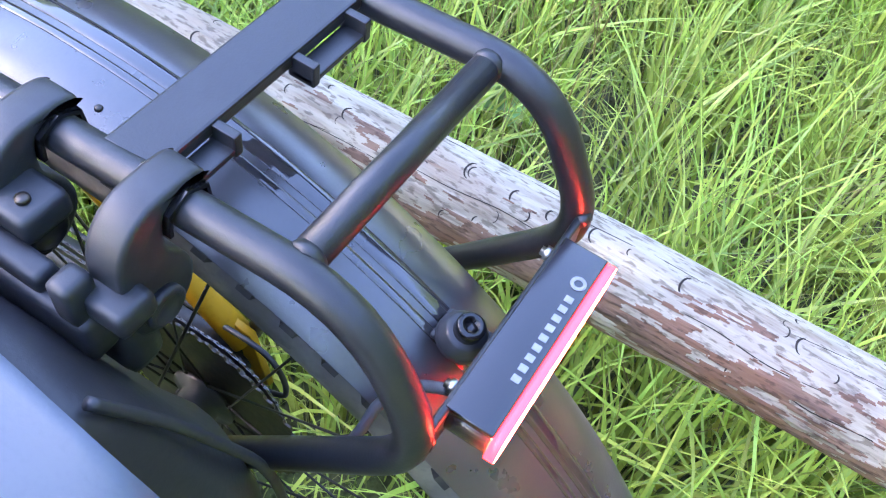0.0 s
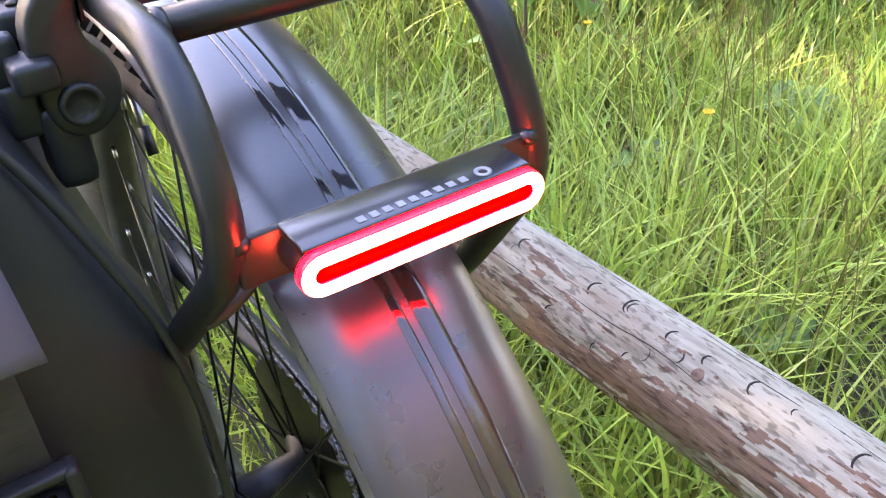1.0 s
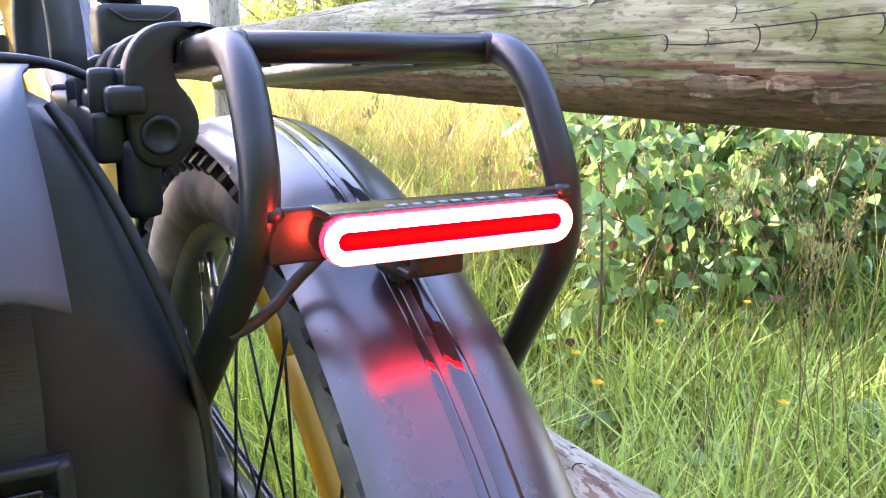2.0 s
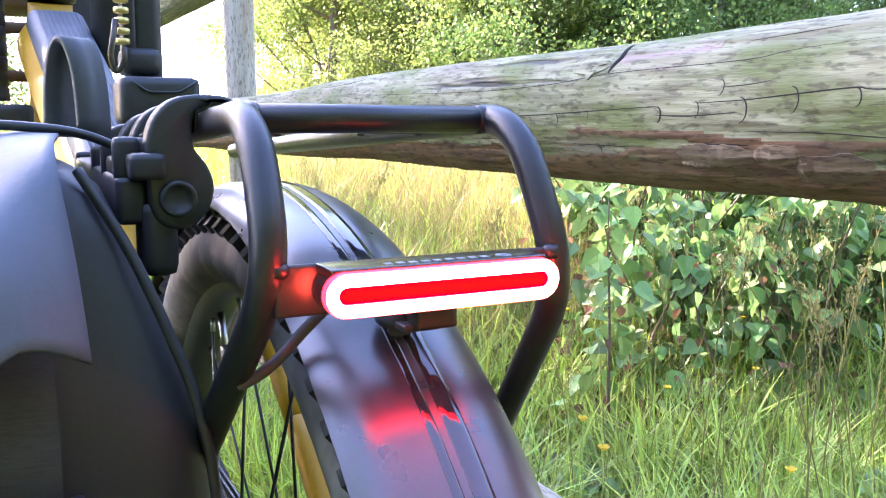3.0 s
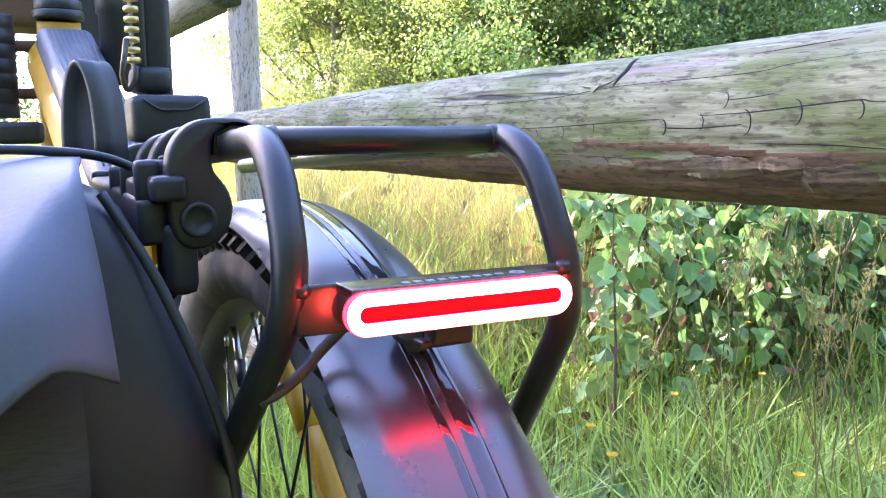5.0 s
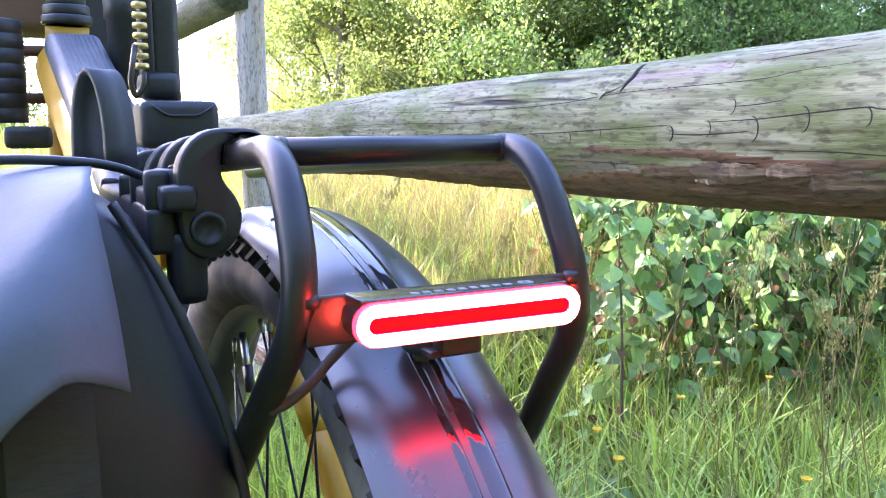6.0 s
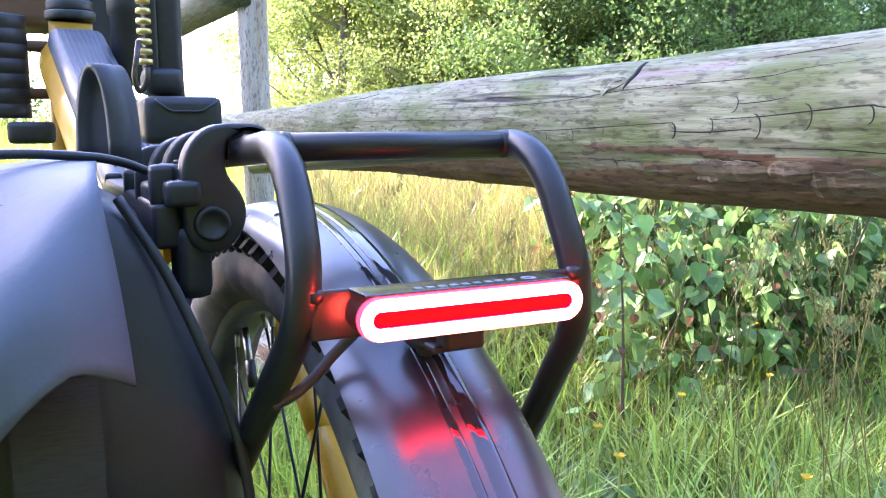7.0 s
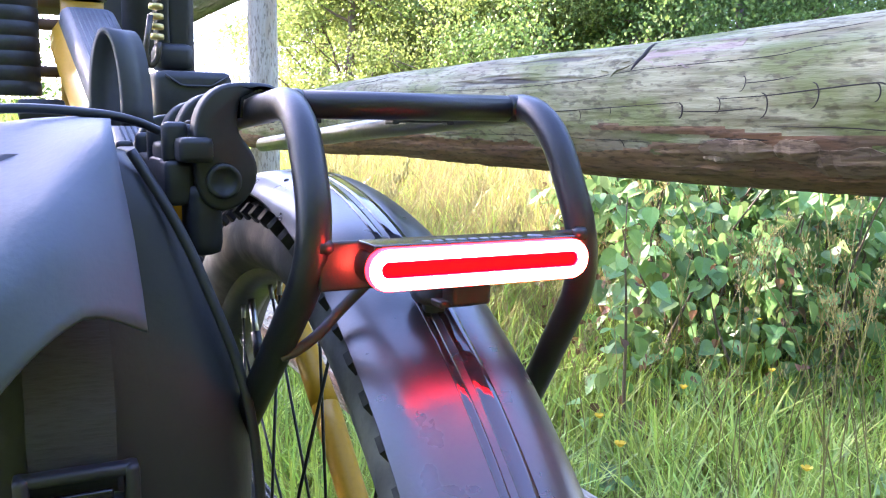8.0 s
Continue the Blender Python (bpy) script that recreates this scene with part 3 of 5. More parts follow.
def make_wheel():
    tyre_sec = [(0.0335 * math.sin(a), 0.346 + 0.0275 * math.cos(a)) for a in (2 * math.pi * k / 20 for k in range(20))]
    wheel = part("rear_wheel", arc_shell([(x, r) for x, r in [(-0.0165, 0.319), (-0.018, 0.326), (-0.0165, 0.328), (0.0165, 0.328), (0.018, 0.326), (0.0165, 0.319), (0.009, 0.314), (-0.009, 0.314)]], 0, 360, 90), RIM, bicycle, "grey rim")
    part("tyre", arc_shell(tyre_sec, 0, 360, 90), RUBBER, wheel, "dusty knobbly black tyre")
    verts, faces = [], []
    for i in range(96):
        for j, (x, tilt) in enumerate(((-0.0285, 48), (-0.012, 14), (0.012, -14), (0.0285, -48))):
            th = 360 * (i + (0.5 if j in (1, 2) else 0)) / 96
            m = W @ Matrix.Rotation(radians(th), 4, "X") @ Matrix.Translation((x, 0, 0.346 + math.sqrt(max(0.0, 0.0275 ** 2 - (x * 0.80) ** 2)))) @ Matrix.Rotation(radians(-tilt), 4, "Y")
            k = len(verts)
            for sz, z in ((1.0, -0.002), (0.78, 0.0056)):
                verts += [m @ Vector((a * 0.005 * sz, b * 0.0048 * sz, z)) for a, b in ((-1, -1), (1, -1), (1, 1), (-1, 1))]
            faces += [(k + 4, k + 5, k + 6, k + 7)] + [(k + q, k + (q + 1) % 4, k + 4 + (q + 1) % 4, k + 4 + q) for q in range(4)]
    raw("tread", verts, faces, KNOB, wheel, "worn tread knobs", smooth=False)["kind"] = "stuff"
    hub = W @ Matrix.Rotation(radians(90), 4, "Y")
    part("hub", lathe([(0.008, -0.066), (0.012, -0.06), (0.012, -0.04), (0.032, -0.037), (0.032, -0.033), (0.018, -0.028), (0.018, 0.018), (0.03, 0.021), (0.03, 0.025), (0.012, 0.03), (0.012, 0.066)], hub), PLASTIC, wheel)
    for i in range(32):
        side = -1 if i % 2 else 1
        th = 360 * i / 32 + 3
        lead = 38 * (1 if (i // 2) % 2 else -1)
        a = on_wheel(th + lead, 0.029, -0.035 if side < 0 else 0.023)
        b = on_wheel(th, 0.315, 0.004 * side)
        part("spoke", rod(a, b, 0.0011, 6), SPOKE, wheel)
        part("nipple", rod(b + (a - b).normalized() * 0.012, b, 0.002, 6), STEEL, wheel)
    a, b = on_wheel(-28.5, 0.316), on_wheel(-28.5, 0.276)
    part("valve", rod(a, b, 0.003, 10), STEEL, wheel)
    part("valve_cap", rod(on_wheel(-28.5, 0.287), on_wheel(-28.5, 0.266), 0.0042, 10), PLASTIC, wheel)


make_wheel()


def gear(teeth, r, x, thick, parent, name="sprocket"):
    out = []
    for k in range(teeth * 4):
        a = 2 * math.pi * k / (teeth * 4)
        rr = r + (0.0035 if k % 4 in (0, 1) else 0.0)
        out.append((rr * math.sin(a), rr * math.cos(a)))
    m = W @ Matrix.Translation((x, 0, 0)) @ Matrix.Rotation(radians(90), 4, "Z")
    return part(name, prism(out, thick, m, 0), DRIVE, parent, smooth=False)


def make_drive():
    cas = part("cassette", lathe([(0.016, 0.024), (0.02, 0.025), (0.02, 0.058), (0.016, 0.06)], W @ Matrix.Rotation(radians(90), 4, "Y"), 20), DRIVE, bicycle, "worn cassette of dark sprockets")
    for i, t in enumerate((46, 40, 34, 29, 25, 21, 18, 15, 13)):
        gear(t, t * 0.0127 / (2 * math.pi), 0.027 + 0.0036 * i, 0.0018, cas)
    # chain from the middle sprocket to the crank and round the idlers
    cx = 0.040
    r = 29 * 0.0127 / (2 * math.pi) + 0.002
    top = [W @ Vector((cx, 0.43 - 0.43 * k / 56, 0.05 + (r - 0.05) * k / 56)) for k in range(56)]
    back = [W @ Vector((cx, -r * math.sin(radians(a)), r * math.cos(radians(a)))) for a in range(0, 130, 12)]
    low = smooth_path([back[-1], W @ Vector((cx, 0.01, -0.085)), W @ Vector((cx, 0.035, -0.12)), W @ Vector((cx, 0.06, -0.16)), W @ Vector((cx, 0.43, -0.06))], 12)
    chain_path = top + back + low
    verts, faces = [], []
    # evenly spaced links along the run
    dist, marks = 0.0, []
    for a, b in zip(chain_path, chain_path[1:]):
        seg = (b - a).length
        while seg > 1e-6 and (len(marks) * 0.0064) <= dist + seg:
            marks.append((a.lerp(b, (len(marks) * 0.0064 - dist) / seg), (b - a).normalized()))
        dist += seg
    ax = (W.to_3x3() @ Vector((1, 0, 0)))
    for i, (p, d) in enumerate(marks):
        n = ax.cross(d)
        for s in (-1, 1):
            off = ax * s * (0.0032 if i % 2 else 0.0022)
            k = len(verts)
            hw = 0.0043
            ring = [(-0.0068, -0.5), (-0.0050, -1), (0, -0.72), (0.0050, -1), (0.0068, -0.5), (0.0068, 0.5), (0.0050, 1), (0, 0.72), (-0.0050, 1), (-0.0068, 0.5)]
            for q in (-0.0005, 0.0005):
                verts += [p + off + ax * q + d * u + n * v * hw for u, v in ring]
            m = len(ring)
            faces += [tuple(k + j for j in range(m))[::-1], tuple(k + m + j for j in range(m))] + [(k + j, k + (j + 1) % m, k + m + (j + 1) % m, k + m + j) for j in range(m)]
    raw("chain", verts, faces, CHAIN, bicycle, "oily roller chain", smooth=False)["kind"] = "stuff"
    # derailleur
    der = part("rear_derailleur", block((0.02, 0.03, 0.05), W @ Vector((0.055, -0.018, -0.035)), 0.006), PLASTIC, bicycle, "black rear derailleur")
    part("cage", prism([(-0.012, 0.01), (0.012, 0.01), (0.03, -0.085), (0.014, -0.095), (-0.006, -0.03)], 0.002, W @ Matrix.Translation((0.046, 0.02, -0.075)) @ Matrix.Rotation(radians(90), 4, "Z"), 0.0005), DRIVE, der)
    for y, z in ((0.012, -0.085), (0.04, -0.15)):
        gear(11, 0.018, 0, 0.004, der, "idler").matrix_world = W @ Matrix.Translation((0.040, y, z)) @ W.inverted()
    part("gear_cable", sweep(bmesh.new(), smooth_path([W @ Vector(p) for p in ((0.06, -0.01, -0.02), (0.062, -0.05, 0.0), (0.064, -0.03, 0.045), (0.066, 0.06, 0.035), (0.066, 0.2, 0.03))], 8), 0.0025, 8), PLASTIC, der)


make_drive()


def frame_tube(name, a, b, ra, rb, mat, squash=1.0, label=""):
    bm = sweep(bmesh.new(), [Vector(a).lerp(Vector(b), k / 8) for k in range(9)], [ra + (rb - ra) * k / 8 for k in range(9)], 18, squash)
    return part(name, bm, mat, bicycle, label)


def make_frame():
    L = lambda x, y, z: W @ Vector((x, y, z))
    for s in (-1, 1):
        frame_tube("seat_stay", L(0.074 * s, 0.0, 0.02), L(0.066 * s, 0.162, 0.174), 0.0115, 0.0115, GOLD, 1.2)
        frame_tube("upper_stay", L(0.066 * s, 0.162, 0.174), L(0.045 * s, 0.34, 0.35), 0.0115, 0.009, GOLD, 1.2)
        frame_tube("chain_stay", L(0.074 * s, 0.0, 0.0), L(0.05 * s, 0.40, -0.03), 0.012, 0.016, PLASTIC, 1.3)
        part("dropout", prism([(-0.025, -0.03), (0.02, -0.035), (0.035, 0.0), (0.02, 0.045), (-0.01, 0.04)], 0.007, W @ Matrix.Translation((0.074 * s, 0, 0)) @ Matrix.Rotation(radians(90), 4, "Z"), 0.001), GOLD, bicycle)
        part("axle_nut", lathe([(0.009, 0), (0.009, 0.006), (0.006, 0.009), (0.0001, 0.009)], W @ Matrix.Translation((0.077 * s, 0, 0)) @ Matrix.Rotation(radians(90 * s), 4, "Y"), 18), STEEL, bicycle)
    frame_tube("seat_tube", L(0, 0.44, -0.03), L(0, 0.345, 0.42), 0.02, 0.018, GOLD)
    part("motor", lathe([(0.05, -0.07), (0.075, -0.06), (0.085, -0.03), (0.085, 0.03), (0.075, 0.06), (0.05, 0.07)], W @ Matrix.Translation((0, 0.47, -0.04)) @ Matrix.Rotation(radians(90), 4, "Y")), PLASTIC, bicycle, "black mid-drive motor")


make_frame()

# ---- rear rack ----
TR = 0.0072


def make_rack():
    rail = [(0.0605, 0.60, 0.832), (0.0605, 0.2, 0.8565), (0.0605, 0.052, 0.8655)]
    right = part("rear_rack", tube(rail + [(0.0655, 0.018, 0.794), (0.0715, 0.08, 0.711), (0.083, 0.20, 0.56), (0.083, 0.240, 0.45)], TR, 0.03), RACK, bicycle, "black powder-coated tubular rear rack")
    part("side_tube", tube([(-x, y, z) for x, y, z in rail] + [(-0.0630, 0.0165, 0.806), (-0.076, 0.11, 0.703), (-0.0865, 0.17, 0.633), (-0.083, 0.240, 0.45)], TR, 0.03), RACK, right)
    part("cross_tube", rod((-0.060, 0.076, 0.8635), (0.060, 0.076, 0.8635), 0.0064, 16), RACK, right)
    for s in (-1, 1):
        part("weld", lathe([(0.0070, -0.002), (0.0070, 0.0), (0.0064, 0.0022)], Matrix.Translation((0.0545 * s, 0.076, 0.8635)) @ Matrix.Rotation(radians(-90 * s), 4, "Y"), 16), RACK, right)
        part("bar_weld", lathe([(0.0036, -0.003), (0.0034, 0.001), (0.002, 0.003)], Matrix.Translation((0.0595 * s, 0.0215, 0.807)) @ Matrix.Rotation(radians(-90 * s), 4, "Y"), 12), RACK, right)
    # flat platform plate with two hollow tabs hanging under its rear edge
    plate = part("platform_plate", block((0.113, 0.0225, 0.006), (-0.002, 0.1445, 0.8630), 0.0012), RACK, right, "flat black platform plate", smooth=False)
    for x, w in ((-0.042, 0.028), (0.029, 0.036)):
        part("tab_floor", block((w, 0.010, 0.003), (x, 0.129, 0.8575), 0.0008), RACK, plate, smooth=False)
        for dx in (-1, 1):
            part("tab_side", block((0.004, 0.012, 0.010), (x + dx * (w / 2 - 0.002), 0.1295, 0.8600), 0.0008), RACK, plate, smooth=False)
    # light bracket: thin flat bar between the tubes
    part("light_bar", block((0.124, 0.0035, 0.020), (0, 0.0225, 0.799), 0.0012), RACK, right)
    for x in (-0.034, 0.040):
        part("nut", lathe([(0.0036, 0), (0.0036, 0.003), (0.0022, 0.0032), (0.0022, 0.005), (0.0001, 0.005)], Matrix.Translation((x, 0.024, 0.801)) @ Matrix.Rotation(radians(-90), 4, "X"), 6), STEEL, right)
    # bracket between bar and fender
    part("fender_bracket", block((0.018, 0.012, 0.012), (0.003, 0.021, 0.7855), 0.002), PLASTIC, right)


make_rack()


def make_tail_light():
    body = part("tail_light", prism(stadium(0.096, 0.0175, 8), 0.0205, Matrix.Translation((0, 0.0125, 0.7995)), 0.001), LAMP, bicycle, "black tail light with a lit red ring")
    # a flat top like the housing's, proud of the rounded ends
    part("housing_top", block((0.092, 0.0200, 0.0035), (0, 0.0128, 0.8075), 0.0008), LAMP, body)
    bm = bmesh.new()
    o, i = stadium(0.0998, 0.0168, 12), stadium(0.0998 - 0.0108, 0.0060, 12)
    n = len(o)
    loops = []
    for pts, y in ((o, 0.003), (o, -0.0005), ([(x * 0.995, z * 0.965) for x, z in o], -0.0012), ([(x * 1.003, z * 1.08) for x, z in i], -0.0012), (i, -0.0005), (i, 0.003)):
        loops.append([bm.verts.new((x, y, 0.80 + z)) for x, z in pts])
    for j, (a, b) in enumerate(zip(loops, loops[1:] + loops[:1])):
        for k in range(n):
            bm.faces.new((a[k], a[(k + 1) % n], b[(k + 1) % n], b[k])).material_index = 1 if j in (0, 1, 3, 4) else 0
    bmesh.ops.recalc_face_normals(bm, faces=bm.faces)
    part("light_ring", bm, RING, body, "glowing red light ring").data.materials.append(RING_EDGE)
    part("lens", prism(stadium(0.0892, 0.0062, 12), 0.003, Matrix.Translation((0, 0.001, 0.80)), 0.0004), LENS, body, "deep red lens bar")
    # print on the top: plain bars for the letters and a round mark
    for k in range(9):
        part("print_bar", block((0.0030, 0.0034, 0.0004), (-0.022 + 0.0052 * k, 0.0075, 0.8094), 0.0), PRINT, body, smooth=False)
    part("print_disc", lathe([(0.0034, 0), (0.0034, 0.0004), (0.0018, 0.0004), (0.0018, 0.0)], Matrix.Translation((0.0285, 0.0078, 0.8092)), 18), PRINT, body)
    part("cable", sweep(bmesh.new(), smooth_path([(-0.034, 0.027, 0.797), (-0.036, 0.040, 0.787), (-0.044, 0.049, 0.775), (-0.053, 0.051, 0.765), (-0.062, 0.053, 0.758), (-0.069, 0.055, 0.755)], 8), 0.0025, 8), STRAP, body)


make_tail_light()


# ---- front of the bicycle ----
def make_front():
    ht = frame_tube("head_tube", (-0.086, 1.10, 0.76), (-0.080, 1.06, 1.022), 0.031, 0.029, GOLD)
    for k, (r, h) in enumerate(((0.034, 0.012), (0.031, 0.014), (0.026, 0.03), (0.026, 0.03))):
        z = 1.024 + sum((0.012, 0.014, 0.03, 0.03)[:k])
        part("headset_spacer", lathe([(r * 0.96, 0), (r, 0.002), (r, h - 0.002), (r * 0.96, h)], Matrix.Translation((-0.080, 1.06, z))), PLASTIC, ht)
    dt = part("down_tube", sweep(bmesh.new(), [Vector((-0.084, 1.03, 0.962)).lerp(Vector((-0.052, 0.60, 0.765)), k / 8) for k in range(9)], 0.042, 20, 1.0), GOLD, bicycle)
    d = (Vector((-0.052, 0.60, 0.765)) - Vector((-0.084, 1.03, 0.962)))
    rot = d.to_track_quat("Y", "Z").to_matrix().to_4x4()
    part("battery_cover", block((0.074, d.length * 0.98, 0.04), (0, 0, 0), 0.019, 4, Matrix.Identity(4)), GREY_PANEL, dt, "ribbed grey battery cover", m=Matrix.Translation(Vector((-0.078, 1.03, 0.996)).lerp(Vector((-0.046, 0.60, 0.799)), 0.5)) @ rot)
    cover_m = Matrix.Translation(Vector((-0.078, 1.03, 0.996)).lerp(Vector((-0.046, 0.60, 0.799)), 0.5)) @ rot
    for k in range(9):
        part("cover_rib", block((0.0022, d.length * 0.86, 0.0016), (-0.024 + 0.006 * k, -0.01, 0.0203), 0.0005, 1), GREY_PANEL, dt, m=cover_m)
    # ribbed black cylinder on two stand-offs
    cyl = []
    for k in range(7):
        z = 0.02 * k
        cyl += [(0.0385, z), (0.0395, z + 0.001), (0.0395, z + 0.0175), (0.0385, z + 0.0185)]
    can = part("ribbed_canister", lathe(cyl, Matrix.Translation((-0.1765, 1.06, 0.888))), PLASTIC, bicycle, "black ribbed canister on the head tube")
    for z in (0.922, 0.987):
        part("stand_off", rod((-0.165, 1.06, z), (-0.105, 1.06, z), 0.008, 12), BROWN, can)
    part("clamp_foot", block((0.06, 0.05, 0.03), (-0.140, 1.03, 0.868), 0.008), PLASTIC, can)
    # suspension seat post with brass rings
    sp = part("seat_post", block((0.030, 0.04, 0.34), (-0.020, 0.62, 1.035), 0.009), PLASTIC, bicycle, "black sprung seat post")
    part("fork_leg", block((0.012, 0.03, 0.26), (-0.036, 0.612, 1.045), 0.003), PLASTIC, sp)
    for k in range(10):
        part("brass_ring", lathe([(0.0058, 0), (0.0070, 0.001), (0.0070, 0.0045), (0.0058, 0.0055)], Matrix.Translation((-0.0435, 0.590, 0.933 + 0.0095 * k)), 20), BRASS, sp)
    part("linkage", tube([(-0.050, 0.580, 0.955), (-0.056, 0.580, 0.92), (-0.052, 0.580, 0.905), (-0.044, 0.580, 0.915), (-0.043, 0.580, 0.93)], 0.0028, 0.006, 8), DRIVE, sp)
    part("post_collar", block((0.036, 0.05, 0.026), (-0.026, 0.615, 0.918), 0.008), PLASTIC, sp)
    box = part("lock_box", block((0.072, 0.06, 0.044), (-0.018, 0.57, 0.880), 0.008), PLASTIC, bicycle, "black moulded lock box with raised lines")
    part("raised_line", tube([(-0.044, 0.5385, 0.898), (-0.030, 0.5385, 0.888), (-0.002, 0.5385, 0.888), (0.014, 0.5385, 0.898)], 0.0012, 0.004, 6), PLASTIC, box)
    cyl2 = part("strut_cylinder", lathe([(0.018, 0), (0.021, 0.003), (0.021, 0.09), (0.024, 0.093), (0.024, 0.125), (0.018, 0.13)], Matrix.Translation((-0.018, 0.95, 0.93))), PLASTIC, bicycle)
    bag = tagged(new("handlebar_bag"), "brown and black canvas handlebar bag", "bag")
    part("bag_body", block((0.40, 0.14, 0.20), (-0.15, 1.38, 1.14), 0.02, 3), BROWN, bag)
    part("bag_pocket", block((0.13, 0.05, 0.28), (0.02, 1.28, 1.13), 0.012, 3), TARP, bag, "black front pocket")


make_front()


# ---- pannier ----
def make_pannier():
    pan = tagged(new("pannier"), "black roll-top tarpaulin pannier hung on the rack", "pannier")
    # body: stacked rounded sections, narrower at the top and bottom
    bm = bmesh.new()
    rings = []
    levels = ((0.38, 0.12, 0.37, -0.24, -0.105), (0.42, 0.09, 0.40, -0.26, -0.092), (0.52, 0.076, 0.42, -0.272, -0.080), (0.64, 0.072, 0.425, -0.276, -0.077), (0.70, 0.073, 0.42, -0.272, -0.078), (0.74, 0.076, 0.42, -0.265, -0.084), (0.78, 0.082, 0.42, -0.25, -0.098), (0.81, 0.090, 0.415, -0.225, -0.109), (0.832, 0.098, 0.41, -0.20, -0.120), (0.841, 0.104, 0.405, -0.18, -0.130))
    for z, y0, y1, x0, x1 in levels:
        ring = []
        x1 += 0.006
        cx, cy, hx, hy = (x0 + x1) / 2, (y0 + y1) / 2, (x1 - x0) / 2, (y1 - y0) / 2
        for k in range(48):
            a = 2 * math.pi * k / 48
            c, s = math.cos(a), math.sin(a)
            e = 0.20
            x = cx + hx * math.copysign(abs(c) ** e, c)
            y = cy + hy * math.copysign(abs(s) ** e, s)
            w = 0.006 * noise.noise((x * 14, y * 14, z * 11)) + 0.0025 * noise.noise((x * 40, y * 40, z * 30))
            ring.append(bm.verts.new((x + w, y + w, z)))
        rings.append(ring)
    for a, b in zip(rings, rings[1:]):
        for k in range(48):
            bm.faces.new((a[k], a[(k + 1) % 48], b[(k + 1) % 48], b[k]))
    bm.faces.new(rings[0][::-1])
    bm.faces.new(rings[-1])
    bmesh.ops.recalc_face_normals(bm, faces=bm.faces)
    part("bag_body", bm, TARP, pan)
    # folded roll flap: a thick sheet that runs along the top and hangs over the rear end
    bm = bmesh.new()
    n = 26
    steps = 5

    def flap_line(u):
        """From the front along the top, over the crest and down to the arched hem; u runs across to the outer side."""
        drop, w = 0.022 * u ** 1.5, min(u, 0.55)
        arch = 0.014 * math.sin(math.pi * min(1.0, u / 0.55)) - min(0.05, 0.085 * max(0.0, u - 0.18))
        hem = Vector((-0.1245 - 0.125 * u, 0.045 - 0.024 * math.sin(math.pi * min(1.0, u * 1.3)), 0.774 + arch))
        crest = Vector((-0.131 - 0.125 * u, 0.086 - 0.085 * w, 0.851 - 0.085 * w - 0.02 * u * u))
        mid = crest.lerp(hem, 0.5) + Vector((0.0, -0.006 - 0.010 * w, 0.005))
        return smooth_path([(-0.118 - 0.125 * u, 0.40, 0.850 - drop), (-0.120 - 0.125 * u, 0.26, 0.856 - drop), (-0.126 - 0.125 * u, 0.15, 0.8565 - drop), crest, mid, hem], steps)

    lines = [flap_line(j / n) for j in range(n + 1)]
    grid = []
    for layer in (0, 1):
        rows = []
        for i in range(len(lines[0])):
            row = []
            for j in range(n + 1):
                p = lines[j][i]
                w = 0.0022 * noise.noise((p.x * 22, p.y * 18, p.z * 26)) + 0.0008 * noise.noise((p.x * 70, p.y * 60, p.z * 70))
                row.append(bm.verts.new(p + Vector((0, -w, w)) + Vector((0, 0.0018, -0.0018)) * layer))
            rows.append(row)
        grid.append(rows)
    for layer, rows in enumerate(grid):
        for a, b in zip(rows, rows[1:]):
            for j in range(n):
                q = (a[j], a[j + 1], b[j + 1], b[j])
                bm.faces.new(q if layer == 0 else q[::-1])
    top, bot = grid
    edge = lambda rows: [r[0] for r in rows] + rows[-1][1:] + [r[-1] for r in rows[::-1][1:]] + rows[0][::-1][1:-1]
    ea, eb = edge(top), edge(bot)
    for k in range(len(ea)):
        bm.faces.new((ea[k], eb[k], eb[(k + 1) % len(ea)], ea[(k + 1) % len(ea)]))
    bmesh.ops.recalc_face_normals(bm, faces=bm.faces)
    # same fabric as the body, paler because sky light is put into its colour
    part("roll_flap", bm, TARP_LIT, pan, "roll-top flap, sky sheen put into its grey")
    # piping along the rear seam
    part("seam_piping", sweep(bmesh.new(), smooth_path([(-0.122, 0.104, 0.842), (-0.106, 0.094, 0.812), (-0.094, 0.086, 0.782), (-0.081, 0.080, 0.742), (-0.075, 0.076, 0.70), (-0.074, 0.075, 0.64), (-0.077, 0.080, 0.52), (-0.089, 0.094, 0.42)], 6), 0.0024, 8), TARP, pan)
    # webbing strap and buckle on the rear end
    strap_path = smooth_path([(-0.154, 0.084, 0.80), (-0.1535, 0.072, 0.772), (-0.153, 0.066, 0.745), (-0.153, 0.065, 0.715), (-0.153, 0.076, 0.62)], 5)
    bm = bmesh.new()
    rows = [[bm.verts.new(p + Vector((0.0168 * s, 0.0012 * o, 0))) for s, o in ((-1, -1), (1, -1), (1, 1), (-1, 1))] for p in strap_path]
    for a, b in zip(rows, rows[1:]):
        for k in range(4):
            bm.faces.new((a[k], a[(k + 1) % 4], b[(k + 1) % 4], b[k]))
    bm.faces.new(rows[0]); bm.faces.new(rows[-1][::-1])
    bmesh.ops.recalc_face_normals(bm, faces=bm.faces)
    part("webbing_strap", bm, WEB, pan, "dark grey webbing strap", smooth=False)
    buckle = part("buckle", block((0.037, 0.011, 0.030), (-0.152, 0.056, 0.690), 0.004), PLASTIC, pan, "black side-release buckle")
